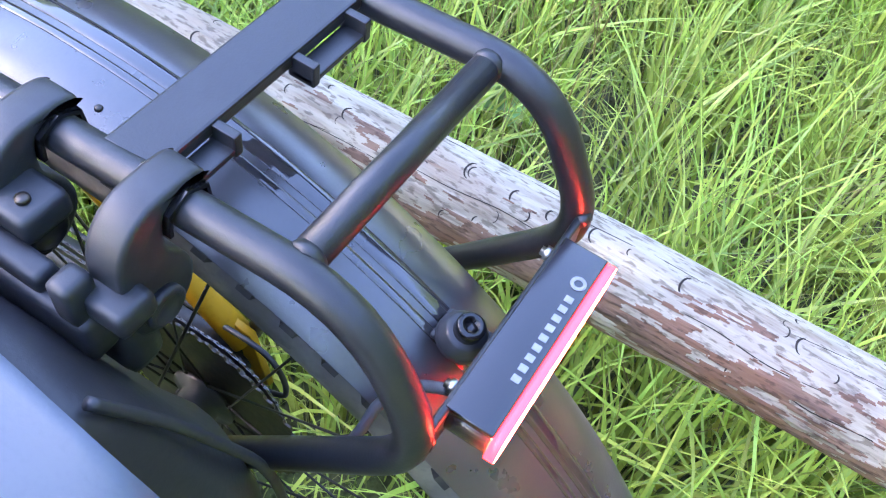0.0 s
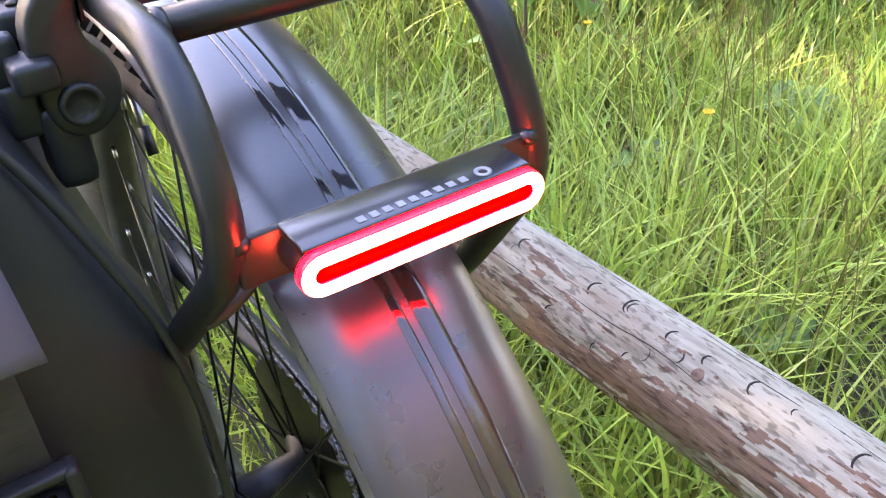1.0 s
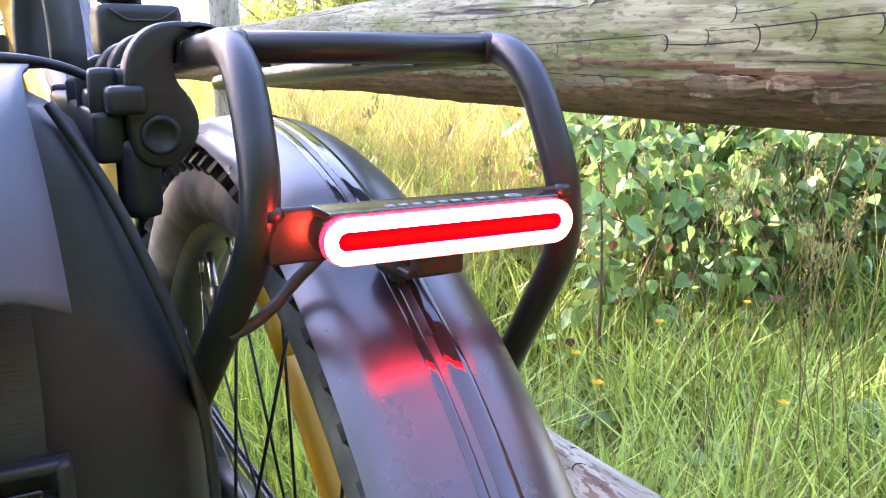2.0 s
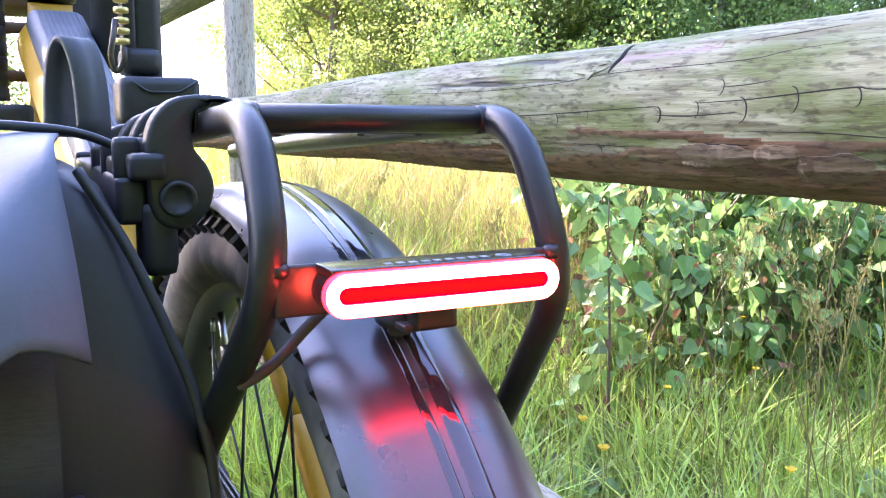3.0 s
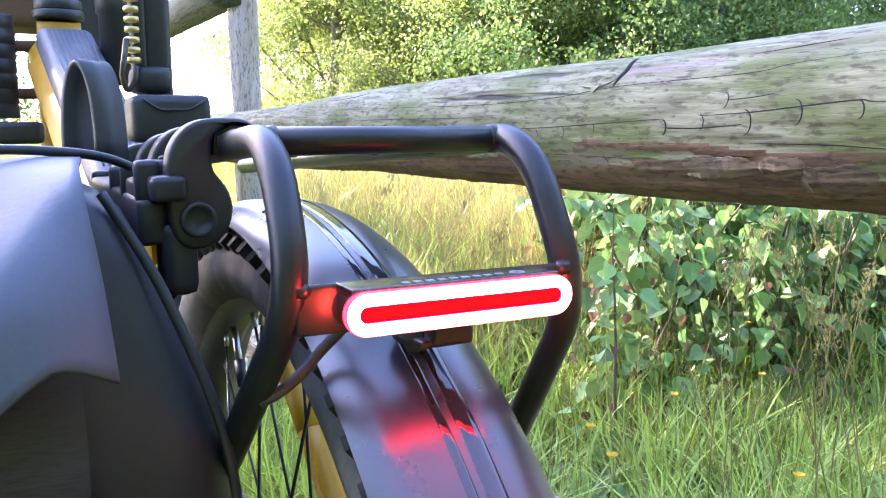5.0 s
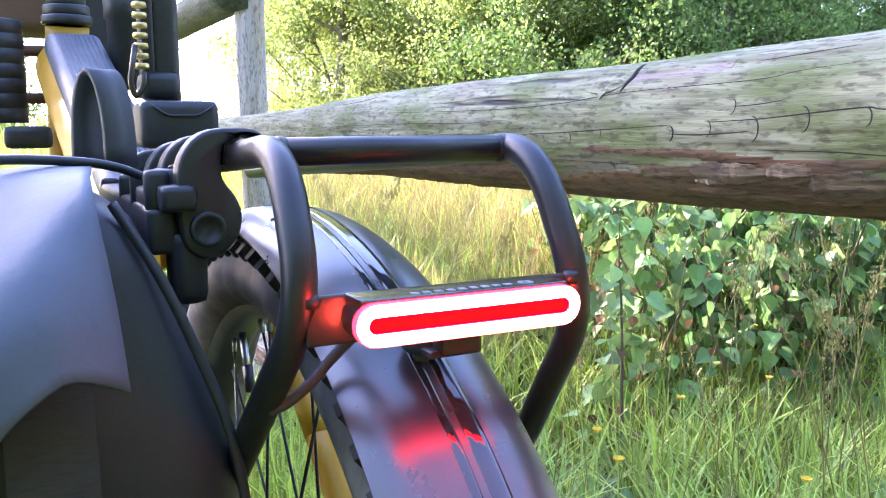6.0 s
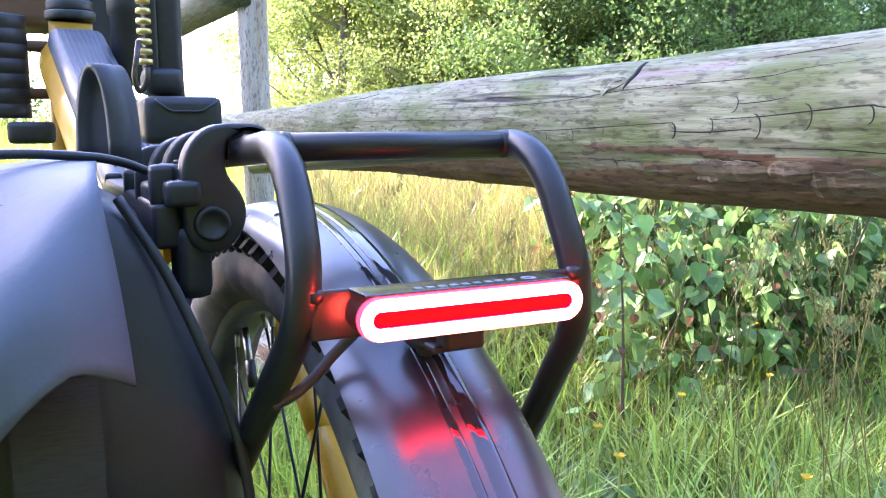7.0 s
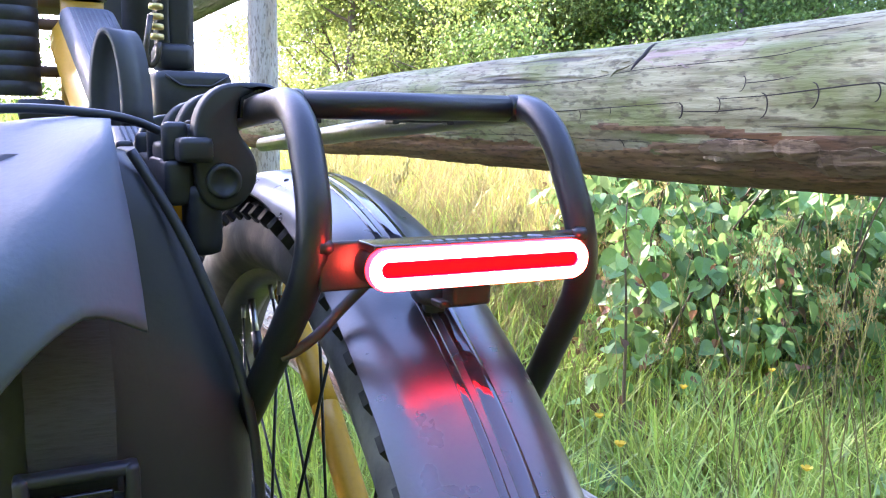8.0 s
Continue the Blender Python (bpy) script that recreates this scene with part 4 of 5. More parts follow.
    for k in (-1, 1):
        part("buckle_prong", block((0.006, 0.011, 0.030), (-0.152 + 0.0205 * k, 0.056, 0.703), 0.0025), PLASTIC, buckle)
        part("buckle_clip", block((0.005, 0.012, 0.010), (-0.152 + 0.0215 * k, 0.055, 0.678), 0.002), PLASTIC, buckle)
    part("buckle_bar", block((0.044, 0.008, 0.005), (-0.152, 0.056, 0.7155), 0.002), PLASTIC, buckle)
    part("buckle_gap", block((0.026, 0.003, 0.006), (-0.152, 0.0512, 0.7065), 0.001), GLOSS, buckle)
    for k in range(4):
        part("buckle_rib", block((0.028, 0.003, 0.0025), (-0.152, 0.0502, 0.681 + 0.005 * k), 0.001), PLASTIC, buckle)
    # hanging rail with hooks round the rack tube
    rail = part("hook_rail", block((0.014, 0.26, 0.022), (-0.098, 0.255, 0.826), 0.003), PLASTIC, pan, "black hook rail")
    hook = [(p.x, p.y) for p in smooth_path([(x, z, 0) for x, z in ((-0.031, -0.020), (-0.030, -0.004), (-0.024, 0.007), (-0.014, 0.0125), (0.002, 0.0130), (0.0095, 0.0105), (0.0110, 0.0055), (0.0078, 0.0080), (0.0, 0.0092), (-0.0076, 0.0058), (-0.0100, -0.001), (-0.0095, -0.011), (-0.004, -0.019), (-0.001, -0.028), (-0.003, -0.038), (-0.010, -0.046), (-0.019, -0.0485), (-0.027, -0.044), (-0.0305, -0.034))], 3, True)]
    for y in (0.126, 0.181, 0.236, 0.36):
        zt = 0.864 - 0.06 * (y - 0.078)
        h = part("hook", prism(hook, 0.015, Matrix.Translation((-0.061, y, zt)), 0.0022), PLASTIC, pan, "black pannier hook")
        part("hook_pin", lathe([(0.0085, 0), (0.0085, 0.003), (0.0065, 0.004), (0.006, 0.002), (0.0001, 0.002)], Matrix.Translation((-0.079, y - 0.0075, zt - 0.034)) @ Matrix.Rotation(radians(90), 4, "X"), 20), PLASTIC, h)
        part("hook_liner", prism([(-0.010, -0.004), (-0.009, 0.006), (0.0, 0.0100), (0.009, 0.006), (0.010, -0.004), (0.0085, -0.004), (0.0078, 0.0045), (0.0, 0.0085), (-0.0078, 0.0045), (-0.0085, -0.004)], 0.019, Matrix.Translation((-0.061, y, zt)), 0), GLOSS, h, smooth=False)
        part("hook_lever", block((0.012, 0.010, 0.020), (-0.099, y + 0.006, zt - 0.016), 0.003), PLASTIC, h)
    for y, x, z, s in ((0.172, -0.084, 0.848, (0.020, 0.030, 0.012)), (0.122, -0.092, 0.842, (0.016, 0.020, 0.012)), (0.235, -0.088, 0.842, (0.016, 0.022, 0.012)), (0.17, -0.098, 0.840, (0.010, 0.05, 0.010))):
        part("hook_block", block(s, (x, y, z), 0.003), PLASTIC, rail)
    part("screw", lathe([(0.0026, 0), (0.0025, 0.0012), (0.0013, 0.0018), (0.0001, 0.0018)], Matrix.Translation((-0.086, 0.165, 0.8542)), 14), DRIVE, rail)
    part("lower_clamp", block((0.017, 0.026, 0.036), (-0.0865, 0.135, 0.808), 0.006), PLASTIC, rail)
    # carrying strap standing up in an arch, and the drawcord along the top
    bm = bmesh.new()
    rows = []
    axis = Vector((-0.80, -0.60, 0)).normalized()
    across = Vector((0.60, -0.80, 0))
    for k in range(25):
        a = math.pi * k / 24
        c = Vector((-0.108, 0.285, 0.874)) + across * 0.014 * math.cos(a) + Vector((0, 0, 0.058 * math.sin(a) ** 0.8 - 0.022))
        o = across * math.cos(a) + Vector((0, 0, math.sin(a)))
        rows.append([bm.verts.new(c + axis * 0.0115 * s + o * 0.0018 * t) for s, t in ((-1, -1), (1, -1), (1, 1), (-1, 1))])
    for a, b in zip(rows, rows[1:]):
        for k in range(4):
            bm.faces.new((a[k], a[(k + 1) % 4], b[(k + 1) % 4], b[k]))
    bm.faces.new(rows[0]); bm.faces.new(rows[-1][::-1])
    bmesh.ops.recalc_face_normals(bm, faces=bm.faces)
    part("strap_loop", bm, STRAP, pan, "grey strap loop standing upright")
    part("drawcord", sweep(bmesh.new(), smooth_path([(-0.25, 0.13, 0.845), (-0.20, 0.145, 0.857), (-0.165, 0.155, 0.8605), (-0.13, 0.165, 0.8585), (-0.112, 0.172, 0.855), (-0.100, 0.175, 0.85)], 8), 0.0024, 8), PLASTIC, pan)


make_pannier()


# ---- grass ----
def grass(name, count, region, height, width, mat, label, seed, lean=0.5, keep=None, segs=4, tuft_of=0, low=None):
    """Blades rooted in the ground, each a bent tapering strip. region: x0, x1, y0, y1."""
    rng = np.random.default_rng(seed)
    verts, faces = [], []
    x0, x1, y0, y1 = region
    made = 0
    while made < count:
        if tuft_of and made % tuft_of:
            x, y = cx + rng.normal(0, 0.022), cy + rng.normal(0, 0.022)
        else:
            x, y = rng.uniform(x0, x1), rng.uniform(y0, y1)
            cx, cy = x, y
        if keep and not keep(x, y):
            continue
        made += 1
        tuft = 0.5 + 0.5 * noise.noise((x * 2.3, y * 2.3, seed))
        h = rng.uniform(*height) * (0.65 + 0.7 * tuft) * (low(x, y) if low else 1.0)
        w = rng.uniform(*width)
        a, f = rng.uniform(0, 2 * math.pi), rng.uniform(0, 2 * math.pi)
        if tuft_of:
            a = math.atan2(y - cy, x - cx) + rng.normal(0, 0.6)
            f = a + math.pi / 2 + rng.normal(0, 0.5)
        bend = rng.uniform(0.05, lean) * h
        d = (math.cos(a), math.sin(a))
        s = (math.cos(f), math.sin(f))
        z = ground_z(x, y)
        k = len(verts)
        for i in range(segs + 1):
            t = i / segs
            px, py, pz = x + d[0] * bend * t * t * 1.6, y + d[1] * bend * t * t * 1.6, z + h * (t - 0.35 * (bend / h) * t * t * 1.3)
            ww = w * (1 - t ** 1.8) * (0.6 + 0.4 * min(1, t * 4)) if i < segs else 0
            if i < segs:
                verts.append((px - s[0] * ww / 2, py - s[1] * ww / 2, pz))
                verts.append((px + s[0] * ww / 2, py + s[1] * ww / 2, pz))
            else:
                verts.append((px, py, pz))
        for i in range(segs - 1):
            faces.append((k + 2 * i, k + 2 * i + 1, k + 2 * i + 3, k + 2 * i + 2))
        faces.append((k + 2 * segs - 2, k + 2 * segs - 1, k + 2 * segs))
    ob = raw(name, verts, faces, mat)
    return tagged(ob, label, "grass", kind="stuff")


grass("tall_grass", 30000, (0.15, 2.6, -0.9, 2.6), (0.16, 0.37), (0.0045, 0.0105), BLADE, "tall green meadow grass along the fence", 5, 0.62, segs=5, tuft_of=14, low=lambda x, y: 0.82 if x > 0.45 * (y + 0.32) and y > 0.55 else 1.0)
grass("fine_grass", 9000, (0.15, 2.6, -0.9, 2.6), (0.14, 0.36), (0.0018, 0.0035), STRAW, "thin yellowing grass blades between the tufts", 15, 0.6, low=lambda x, y: 0.80 if x > 0.45 * (y + 0.32) and y > 0.55 else 1.0)
grass("short_grass", 9000, (-0.7, 0.3, -0.6, 2.0), (0.05, 0.16), (0.003, 0.006), BLADE, "short green grass below the bicycle", 6, 0.8)
grass("bank_grass", 26000, (-3.0, 5.0, 1.8, 6.0), (0.25, 0.5), (0.006, 0.012), BLADE, "long grass on the rising bank", 7, 0.6, segs=3)
grass("dry_stems", 9000, (0.7, 3.2, 1.7, 4.8), (0.3, 0.6), (0.003, 0.006), STRAW, "dry straw-coloured grass stems", 8, 0.5, segs=3, keep=lambda x, y: 0.3 < (x + 0.165) / (y + 0.32) < 0.72)
grass("meadow_grass", 14000, (-5.0, 0.15, -3.5, 1.9), (0.06, 0.2), (0.005, 0.01), BLADE, "short meadow grass round the bicycle", 10, 0.8, keep=lambda x, y: x < -0.6 or y < -0.5, segs=3)
grass("far_grass", 16000, (-8.0, 12.0, 5.0, 14.0), (0.3, 0.6), (0.015, 0.03), BLADE, "distant meadow grass", 9, 0.5, segs=3)


# ---- shrub ----
def leaf_shape(size, fold=0.25):
    """A heart-shaped toothed leaf lying along +y from its stalk, folded at the midrib."""
    half = [(0.0, 0.0), (0.22, -0.06), (0.40, 0.08), (0.46, 0.26), (0.40, 0.46), (0.26, 0.68), (0.12, 0.86), (0.0, 1.05)]
    verts = [(0, y * size, -0.06 * size * (y > 0.8)) for _, y in half]
    n = len(half)
    faces = []
    for s in (1, -1):
        k = len(verts)
        verts += [(s * x * size, y * size, abs(x) * fold * size - 0.10 * size * y * y) for x, y in half[1:-1]]
        for i in range(n - 1):
            a, b = i, i + 1
            ea = k + i - 1 if 1 <= i <= n - 2 else None
            eb = k + i if i + 1 <= n - 2 else None
            q = [a, b] + ([eb] if eb is not None else []) + ([ea] if ea is not None else [])
            if len(set(q)) >= 3:
                faces.append(tuple(q if s < 0 else q[::-1]))
    return verts, faces


def leaf_pose(rng, p, out):
    yaw = math.atan2(out.y, out.x) - math.pi / 2 + rng.normal(0, 0.7)
    m = Matrix.Translation(p) @ Matrix.Rotation(yaw, 4, "Z") @ Matrix.Rotation(radians(rng.normal(-48, 24)), 4, "X") @ Matrix.Rotation(radians(rng.normal(0, 25)), 4, "Y")
    return m


def make_shrub(name, x0, x1, y0, y1, top, stems, leaves, single, size, seed, label):
    rng = np.random.default_rng(seed)
    shrub = tagged(new(name), label, "shrub")
    shrub.location = ((x0 + x1) / 2, (y0 + y1) / 2, ground_z((x0 + x1) / 2, (y0 + y1) / 2))
    base = shrub.location.copy()
    spots = []
    sv, sf = [], []
    for s in range(stems):
        x, y = rng.uniform(x0, x1), rng.uniform(y0, y1)
        x = max(x, 0.66 * (y + 0.32) - 0.1 + rng.uniform(0, 0.3))
        h = top * rng.uniform(0.55, 1.0)
        z = ground_z(x, y)
        lean = Vector((rng.normal(-0.12, 0.2), rng.normal(-0.15, 0.2), 0))
        pts = [Vector((x, y, z)) + lean * h * t * t + Vector((rng.normal(0, 0.01), rng.normal(0, 0.01), h * t)) - base for t in np.linspace(0, 1, 7)]
        bm = bmesh.new()
        sweep(bm, pts, [0.006 * (1 - 0.8 * k / 6) for k in range(7)], 5)
        k0 = len(sv)
        bm.verts.ensure_lookup_table()
        bm.verts.index_update()
        sv += [v.co.copy() for v in bm.verts]
        sf += [tuple(k0 + v.index for v in f.verts) for f in bm.faces]
        bm.free()
        for j in range(int(leaves / stems)):
            t = rng.uniform(0.06, 1.0) ** 0.95
            i = min(5, int(t * 6))
            c = pts[i].lerp(pts[i + 1], t * 6 - i)
            a = rng.uniform(0, 2 * math.pi)
            r = rng.uniform(0.01, 0.13) * (1.15 - 0.5 * t)
            out = Vector((math.cos(a), math.sin(a), 0))
            spots.append((c + out * r + Vector((0, 0, rng.normal(0, 0.02))), out))
    raw("stem", sv, sf, TWIG, shrub)
    spots.sort(key=lambda q: (q[0] + base).x * 0.5 + (q[0] + base).y)
    kinds = []
    for s in (0.8, 1.0, 1.25):
        v, f = leaf_shape(size * s, 0.2 + 0.1 * s)
        me = bpy.data.meshes.new("leaf")
        me.from_pydata(v, [], f)
        me.materials.append(LEAF)
        kinds.append((me, v, f))
    mv, mf = [], []
    for i, (p, out) in enumerate(spots):
        me, v, f = kinds[int(rng.integers(0, 3))]
        m = leaf_pose(rng, p, out)
        if i < single:
            ob = new("leaf", me)
            ob.parent = shrub
            ob.matrix_basis = m
        else:
            k = len(mv)
            mv += [m @ Vector(q) for q in v]
            mf += [tuple(k + q for q in g) for g in f]
    raw("foliage", mv, mf, LEAF_MASS, shrub, smooth=False)["kind"] = "stuff"
    dv, df = [], []
    for k in range(1100):
        x, y = rng.uniform(x0 - 0.15, x1), rng.uniform(y0 - 0.1, y1)
        x = max(x, 0.62 * (y + 0.32) - 0.15 + rng.uniform(0, 0.3))
        p = Vector((x, y, ground_z(x, y) + top * 0.7 * rng.uniform(0.05, 1.0) ** 1.5)) - base
        me, v, f = kinds[int(rng.integers(0, 3))]
        m = leaf_pose(rng, p, Vector((rng.normal(), rng.normal(), 0))) @ Matrix.Scale(rng.uniform(0.35, 0.65), 4)
        q = len(dv)
        dv += [m @ Vector(c) for c in v]
        df += [tuple(q + c for c in g) for g in f]
    raw("dead_leaves", dv, df, DEAD_LEAF, shrub, "withered brown leaves", smooth=False)["kind"] = "stuff"
    return shrub


# ---- trees ----
def make_tree(seed, height, spread, leaves, leaf_size, first_limb=0.15, mat=None):
    """Tapered trunk, limbs and a crown of many small leaves in uneven clumps."""
    rng = np.random.default_rng(seed)
    tree = tagged(new("tree"), "leafy young broadleaf tree in evening light; some unseen copies only block light", "tree", "trees behind the fence")
    bm = bmesh.new()
    trunk = smooth_path([(0, 0, -0.1), (rng.normal(0, 0.1), rng.normal(0, 0.1), height * 0.35), (rng.normal(0, 0.25), rng.normal(0, 0.25), height * 0.7), (rng.normal(0, 0.3), rng.normal(0, 0.3), height)], 6)
    sweep(bm, trunk, [0.02 * height * (1 - 0.9 * k / (len(trunk) - 1)) * 0.6 for k in range(len(trunk))], 8)
    clumps = []
    for j in range(34):
        t = rng.uniform(first_limb, 1.0)
        p = trunk[min(len(trunk) - 1, int(t * (len(trunk) - 1)))]
        a = rng.uniform(0, 2 * math.pi)
        reach = spread * rng.uniform(0.4, 1.0) * (1.1 - 0.75 * t)
        q = p + Vector((math.cos(a) * reach, math.sin(a) * reach, reach * rng.uniform(0.2, 0.8)))
        mid = p.lerp(q, 0.5) + Vector((0, 0, -0.05 * reach))
        sweep(bm, smooth_path([p, mid, q], 3), [0.0035 * height * (1 - 0.12 * k) * (1.1 - t) + 0.004 for k in range(7)], 5)
        for u in (0.45, 0.7, 0.9, 1.05):
            clumps.append((p.lerp(q, u) + Vector(rng.normal(0, 0.12, 3)), spread * rng.uniform(0.12, 0.26)))
    part("trunk", bm, TWIG, tree)
    per = leaves // len(clumps)
    c = np.repeat(np.array([list(p) for p, _ in clumps]), per, 0)
    r = np.repeat(np.array([q for _, q in clumps]), per)[:, None]
    n = len(c)
    off = rng.normal(0, 1, (n, 3))
    off /= np.linalg.norm(off, axis=1)[:, None]
    pos = c + off * r * rng.uniform(0.1, 1.3, (n, 1)) ** 0.8 * np.array([1, 1, 0.75])
    u = rng.normal(0, 1, (n, 3))
    u /= np.linalg.norm(u, axis=1)[:, None]
    v = np.cross(u, rng.normal(0, 1, (n, 3)))
    v /= np.linalg.norm(v, axis=1)[:, None]
    s = leaf_size * rng.uniform(0.6, 1.3, (n, 1))
    quad = np.stack([pos, pos + u * s * 0.5 + v * s * 0.36, pos + u * s, pos + u * s * 0.5 - v * s * 0.36], 1).reshape(-1, 3)
    faces = np.arange(4 * n).reshape(-1, 4)
    raw("crown", quad.tolist(), faces.tolist(), mat or TREE_LEAF, tree, smooth=False)
    return tree


make_shrub("shrub", 1.0, 2.6, 1.22, 2.3, 0.76, 100, 5600, 300, 0.043, 41, "leafy green shrub with heart-shaped leaves behind the fence")
kinds = [make_tree(51, 4.6, 1.6, 38000, 0.041), make_tree(52, 5.6, 1.9, 44000, 0.044), make_tree(53, 3.4, 1.4, 34000, 0.036, 0.1, SUNLIT_LEAF), make_tree(54, 1.7, 1.3, 32000, 0.035, 0.0), make_tree(55, 4.4, 0.9, 10000, 0.036, 0.2, SUNLIT_LEAF), make_tree(56, 1.9, 1.3, 32000, 0.032, 0.0, SUNLIT_LEAF)]
spots = ((4.6, 7.0, 0, 1), (5.6, 8.6, 1, 1), (3.5, 7.4, 2, 1), (3.9, 5.6, 3, 1), (2.75, 8.0, 4, 1), (4.2, 9.4, 2, 1.2), (7.6, 8.0, 1, 1.1), (8.6, 5.6, 0, 1), (5.1, 5.3, 3, 1), (6.4, 4.6, 3, 1), (4.4, 11.5, 1, 1), (5.9, 12.0, 0, 1), (8.0, 11.0, 1, 1), (10.5, 8.5, 0, 1.1),
         (9.6, 3.2, 0, 1), (10.5, 0.8, 0, 1), (8.0, 3.4, 3, 1), (3.5, 6.6, 5, 0.9), (3.3, 9.8, 5, 1.1), (4.4, 6.2, 5, 0.8), (3.0, 8.8, 5, 1.1), (4.0, 8.2, 2, 1.25), (6.2, 15.0, 1, 1.6), (9.2, 14.0, 1, 1.6), (12.0, 12.0, 1, 1.6), (13.5, 6.5, 1, 1.6), (4.9, 15.5, 1, 1.5), (11.5, 4.0, 1, 1.4), (4.9, 10.2, 3, 1), (-0.9, 9.0, 3, 1), (-1.6, 12.0, 0, 1), (-4.5, 9.0, 1, 1), (-6.0, 5.0, 2, 1), (1.2, 15.0, 3, 0.45), (2.2, 16.0, 3, 0.5), (5.8, 7.2, 1, 0.9), (7.0, 6.4, 0, 0.9), (4.9, 6.4, 0, 0.7), (6.2, 6.2, 1, 0.8))
# unseen trees behind and beside the camera, added to block light from the horizon
spots += ((-5.2, -4.5, 1, 1.23), (-2.0, -6.2, 0, 1.43), (2.0, -6.4, 1, 1.23), (5.6, -5.2, 0, 1.43), (-7.0, -0.8, 1, 1.30), (-7.6, 3.2, 0, 1.43), (8.6, -2.6, 1, 1.30), (-3.6, -2.6, 3, 1.17), (-2.2, -3.6, 3, 1.17), (0.6, -4.2, 3, 1.17), (-4.4, -0.8, 3, 1.17), (3.2, -3.8, 3, 1.17))
# out of view, added: four trees shade the foreground, bushes block light from behind
spots += ((-3.4, 6.0, 1, 1.0), (-4.6, 6.6, 1, 1.1), (-2.6, 6.6, 0, 1.0), (-3.9, 4.9, 0, 0.9), (-3.4, -3.6, 3, 1.9), (-1.2, -4.2, 3, 2.0), (1.2, -4.3, 3, 2.0), (3.6, -3.9, 3, 1.9), (5.4, -2.2, 3, 1.8), (0.0, -5.2, 3, 2.4), (-5.2, -2.0, 3, 1.8))
rng = np.random.default_rng(77)
for i, (x, y, kind, size) in enumerate(spots):
    m = Matrix.Translation((x, y, ground_z(x, y) - 0.05)) @ Matrix.Rotation(rng.uniform(0, 6.28), 4, "Z") @ Matrix.Scale(size * rng.uniform(0.95, 1.05), 4)
    t = copy_thing(kinds[kind], Matrix.Identity(4)) if kind in [q[2] for q in spots[:i]] else kinds[kind]
    t.matrix_basis = m


# ---- weeds, seed heads and flowers ----
def make_weed(seed, size, leaves):
    """A rosette of broad, limp leaves."""
    rng = np.random.default_rng(seed)
    weed = tagged(new("broadleaf_weed"), "broad-leaved green weed growing in the grass", "weed", "weeds in the grass")
    for k in range(leaves):
        a = 6.283 * k / leaves + rng.normal(0, 0.2)
        n, L, wd = 7, size * rng.uniform(0.7, 1.15), size * rng.uniform(0.24, 0.32)
        rise = rng.uniform(0.5, 1.1)
        verts = []
        for i in range(n + 1):
            t = i / n
            w = wd * (math.sin(math.pi * (0.06 + 0.94 * t) ** 0.8) ** 0.8 if 0 < i < n else 0.12)
            c = Vector((0, L * t * 0.85, L * rise * (t - 0.75 * t * t)))
            verts += [c + Vector((-w, 0, 0.25 * w + 0.006 * math.sin(i * 2.1))), c, c + Vector((w, 0, 0.25 * w + 0.006 * math.sin(i * 1.7 + 1)))]
        m = Matrix.Rotation(a, 4, "Z")
        faces = [(3 * i + j, 3 * i + j + 1, 3 * i + j + 4, 3 * i + j + 3) for i in range(n) for j in (0, 1)]
        raw("leaf", [m @ v for v in verts], faces, LEAF, weed)
    return weed


weed_a, weed_b = make_weed(61, 0.10, 7), make_weed(62, 0.075, 8)
g = np.random.default_rng(63)
weed_a.location = (0.62, 0.62, ground_z(0.62, 0.62) + 0.05)
weed_b.location = (0.52, 0.16, ground_z(0.52, 0.16) + 0.05)
for x, y in ((0.75, 0.30), (0.45, 0.42), (0.95, 0.75), (0.24, 0.05), (0.30, 0.30), (0.55, -0.12), (1.10, 0.45), (0.85, 1.05), (0.22, -0.15), (1.35, 0.75), (0.70, 1.35), (1.0, 1.9), (1.25, 2.2), (0.40, 0.85)):
    copy_thing(weed_a if g.random() < 0.5 else weed_b, Matrix.Translation((x, y, ground_z(x, y) + g.uniform(0.01, 0.09))) @ Matrix.Rotation(g.uniform(0, 6.28), 4, "Z") @ Matrix.Scale(g.uniform(0.7, 1.2), 4))


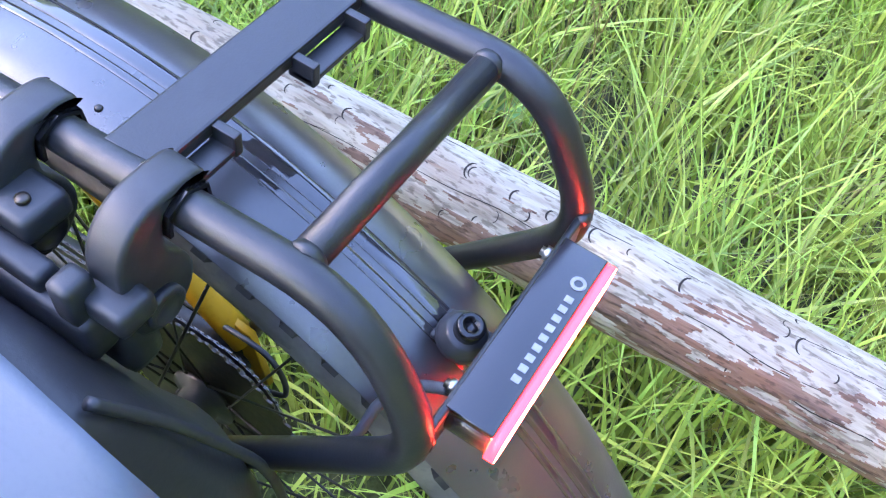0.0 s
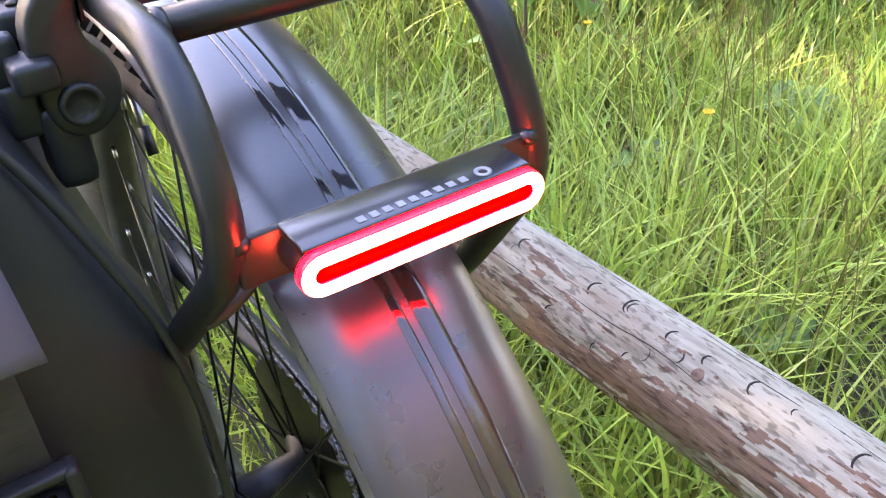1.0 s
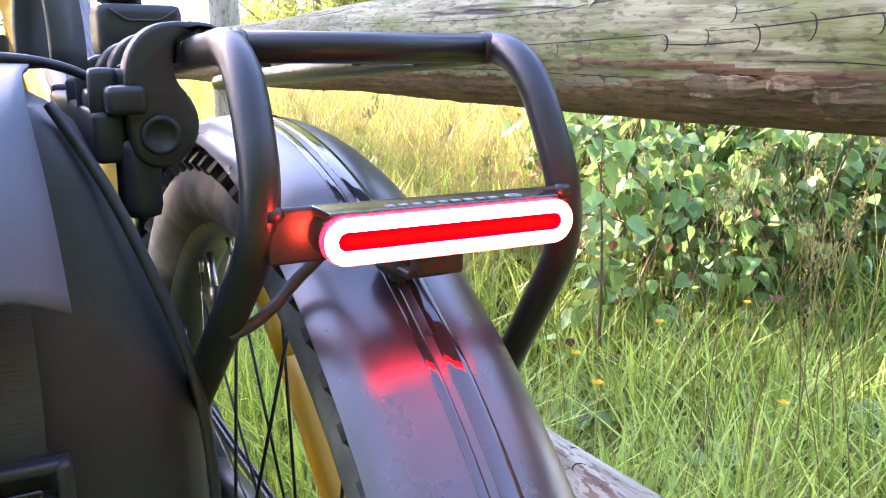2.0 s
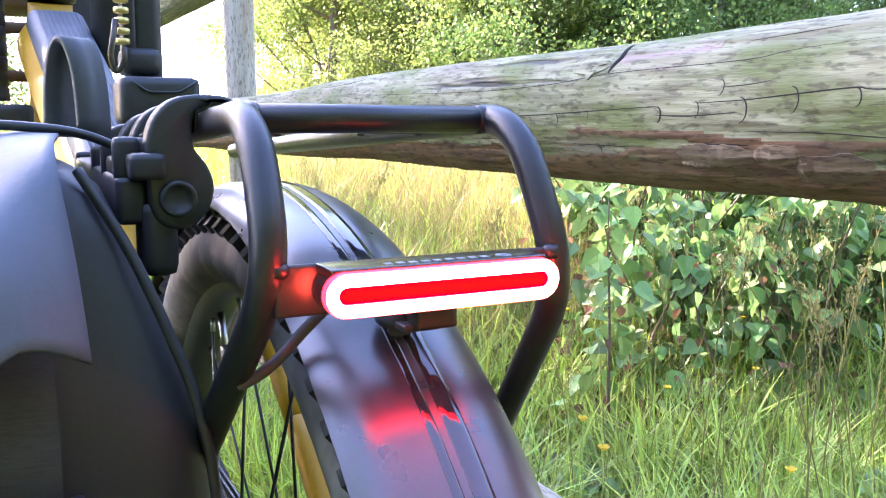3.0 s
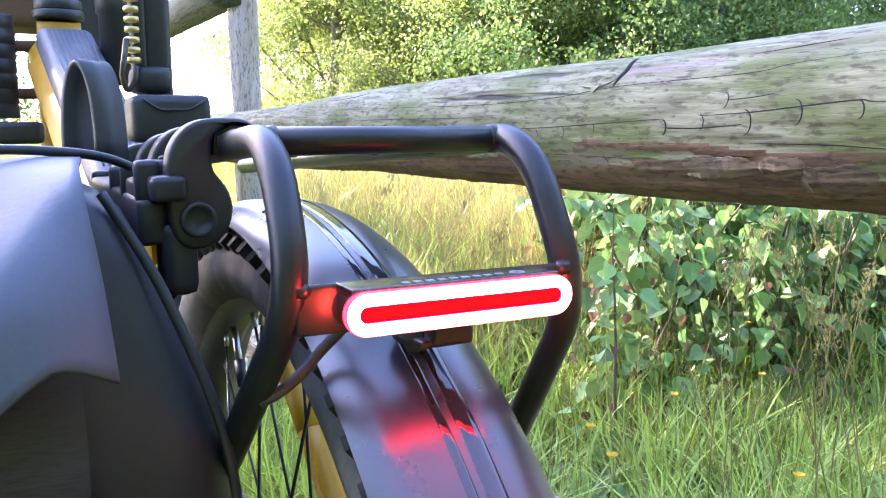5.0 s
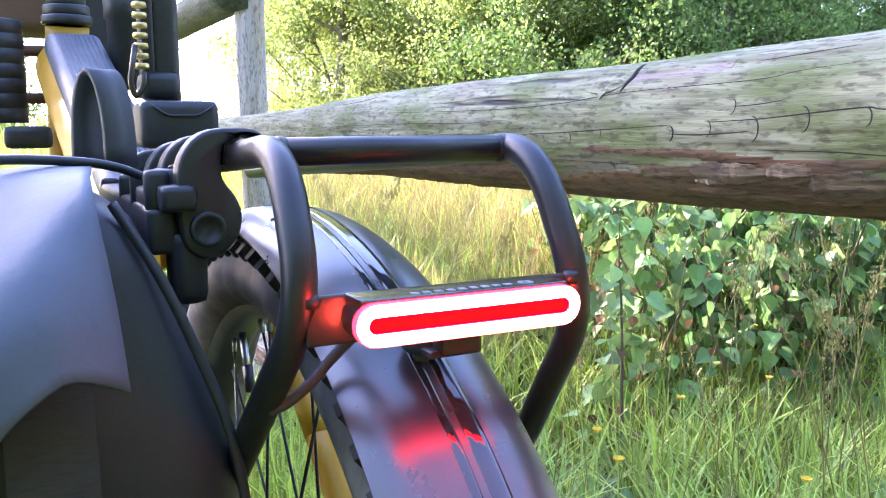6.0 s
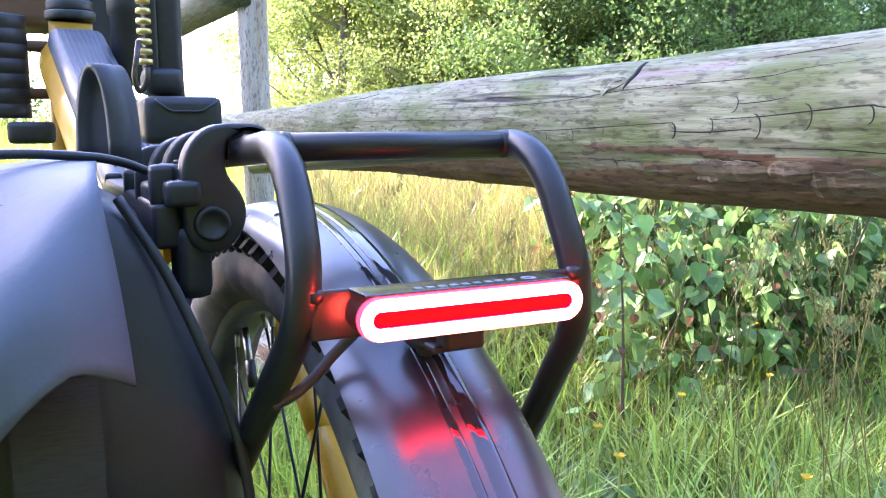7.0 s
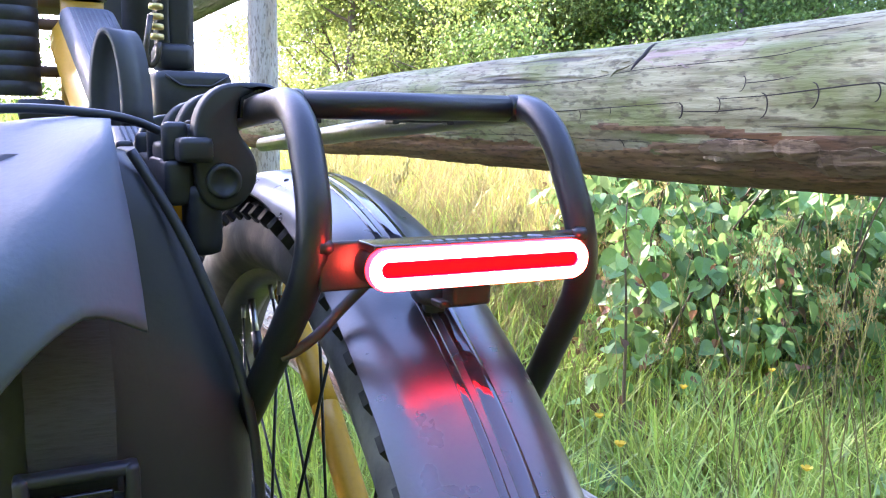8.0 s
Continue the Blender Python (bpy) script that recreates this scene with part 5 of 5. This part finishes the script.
def make_seed_head(seed):
    """A tall flowering grass stem with a loose plume of spikelets."""
    rng = np.random.default_rng(seed)
    stem = tagged(new("grass_seed_head"), "tall grass stem with a pale seed plume", "grass stem", "seed heads")
    h = 0.62
    bend = rng.uniform(0.03, 0.1)
    pts = smooth_path([(0, 0, 0), (bend * 0.2, 0, h * 0.4), (bend, 0.01, h * 0.8), (bend * 2.0, 0.02, h)], 5)
    part("stalk", sweep(bmesh.new(), pts, [0.0014 * (1 - 0.6 * k / (len(pts) - 1)) for k in range(len(pts))], 5), STRAW, stem)
    verts, faces = [], []
    for k in range(60):
        t = rng.uniform(0.78, 1.0)
        c = pts[min(len(pts) - 1, int(t * (len(pts) - 1)))] + Vector(rng.normal(0, 0.006 + 0.012 * (1 - t), 3))
        d = Vector((rng.normal(0, 0.4), rng.normal(0, 0.4), 1)).normalized() * 0.008
        w = d.orthogonal().normalized() * 0.0014
        q = len(verts)
        verts += [c, c + d * 0.5 + w, c + d, c + d * 0.5 - w]
        faces.append((q, q + 1, q + 2, q + 3))
    raw("plume", verts, faces, STRAW, stem, smooth=False)
    return stem


heads = [make_seed_head(70 + k) for k in range(3)]
for k in range(110):
    while True:
        x, y = g.uniform(0.4, 2.0), g.uniform(0.1, 1.8)
        if x > 0.5 or y > 0.8:
            break
    m = Matrix.Translation((x, y, ground_z(x, y))) @ Matrix.Rotation(g.uniform(0, 6.28), 4, "Z") @ Matrix.Scale(g.uniform(0.75, 1.15), 4)
    if k < 3:
        heads[k].matrix_basis = m
    else:
        copy_thing(heads[k % 3], m)


def make_flower():
    fl = tagged(new("buttercup"), "small yellow flower on a thin green stem", "flower", "yellow flowers")
    part("stem", rod((0, 0, 0), (0.01, 0, 0.34), 0.0012, 5), BLADE, fl)
    for k in range(5):
        a = 6.283 * k / 5
        m = Matrix.Translation((0.01, 0, 0.34)) @ Matrix.Rotation(a, 4, "Z") @ Matrix.Rotation(radians(35), 4, "X")
        raw("petal", [m @ Vector(p) for p in ((0, 0, 0), (0.005, 0.006, 0.001), (0.004, 0.012, 0.002), (0, 0.013, 0.001), (-0.004, 0.012, 0.002), (-0.005, 0.006, 0.001))], [(0, 1, 2, 3, 4, 5)], PETAL, fl)
    return fl


flower = make_flower()
places = ((0.95, 0.95), (1.25, 1.0), (0.70, 0.85), (0.62, 0.70), (1.5, 1.3), (1.1, 1.5), (0.85, 0.55))
for k, (x, y) in enumerate(places):
    m = Matrix.Translation((x, y, ground_z(x, y))) @ Matrix.Rotation(k * 1.3, 4, "Z") @ Matrix.Scale(0.9 + 0.05 * (k % 4), 4)
    if k == 0:
        flower.matrix_basis = m
    else:
        copy_thing(flower, m)
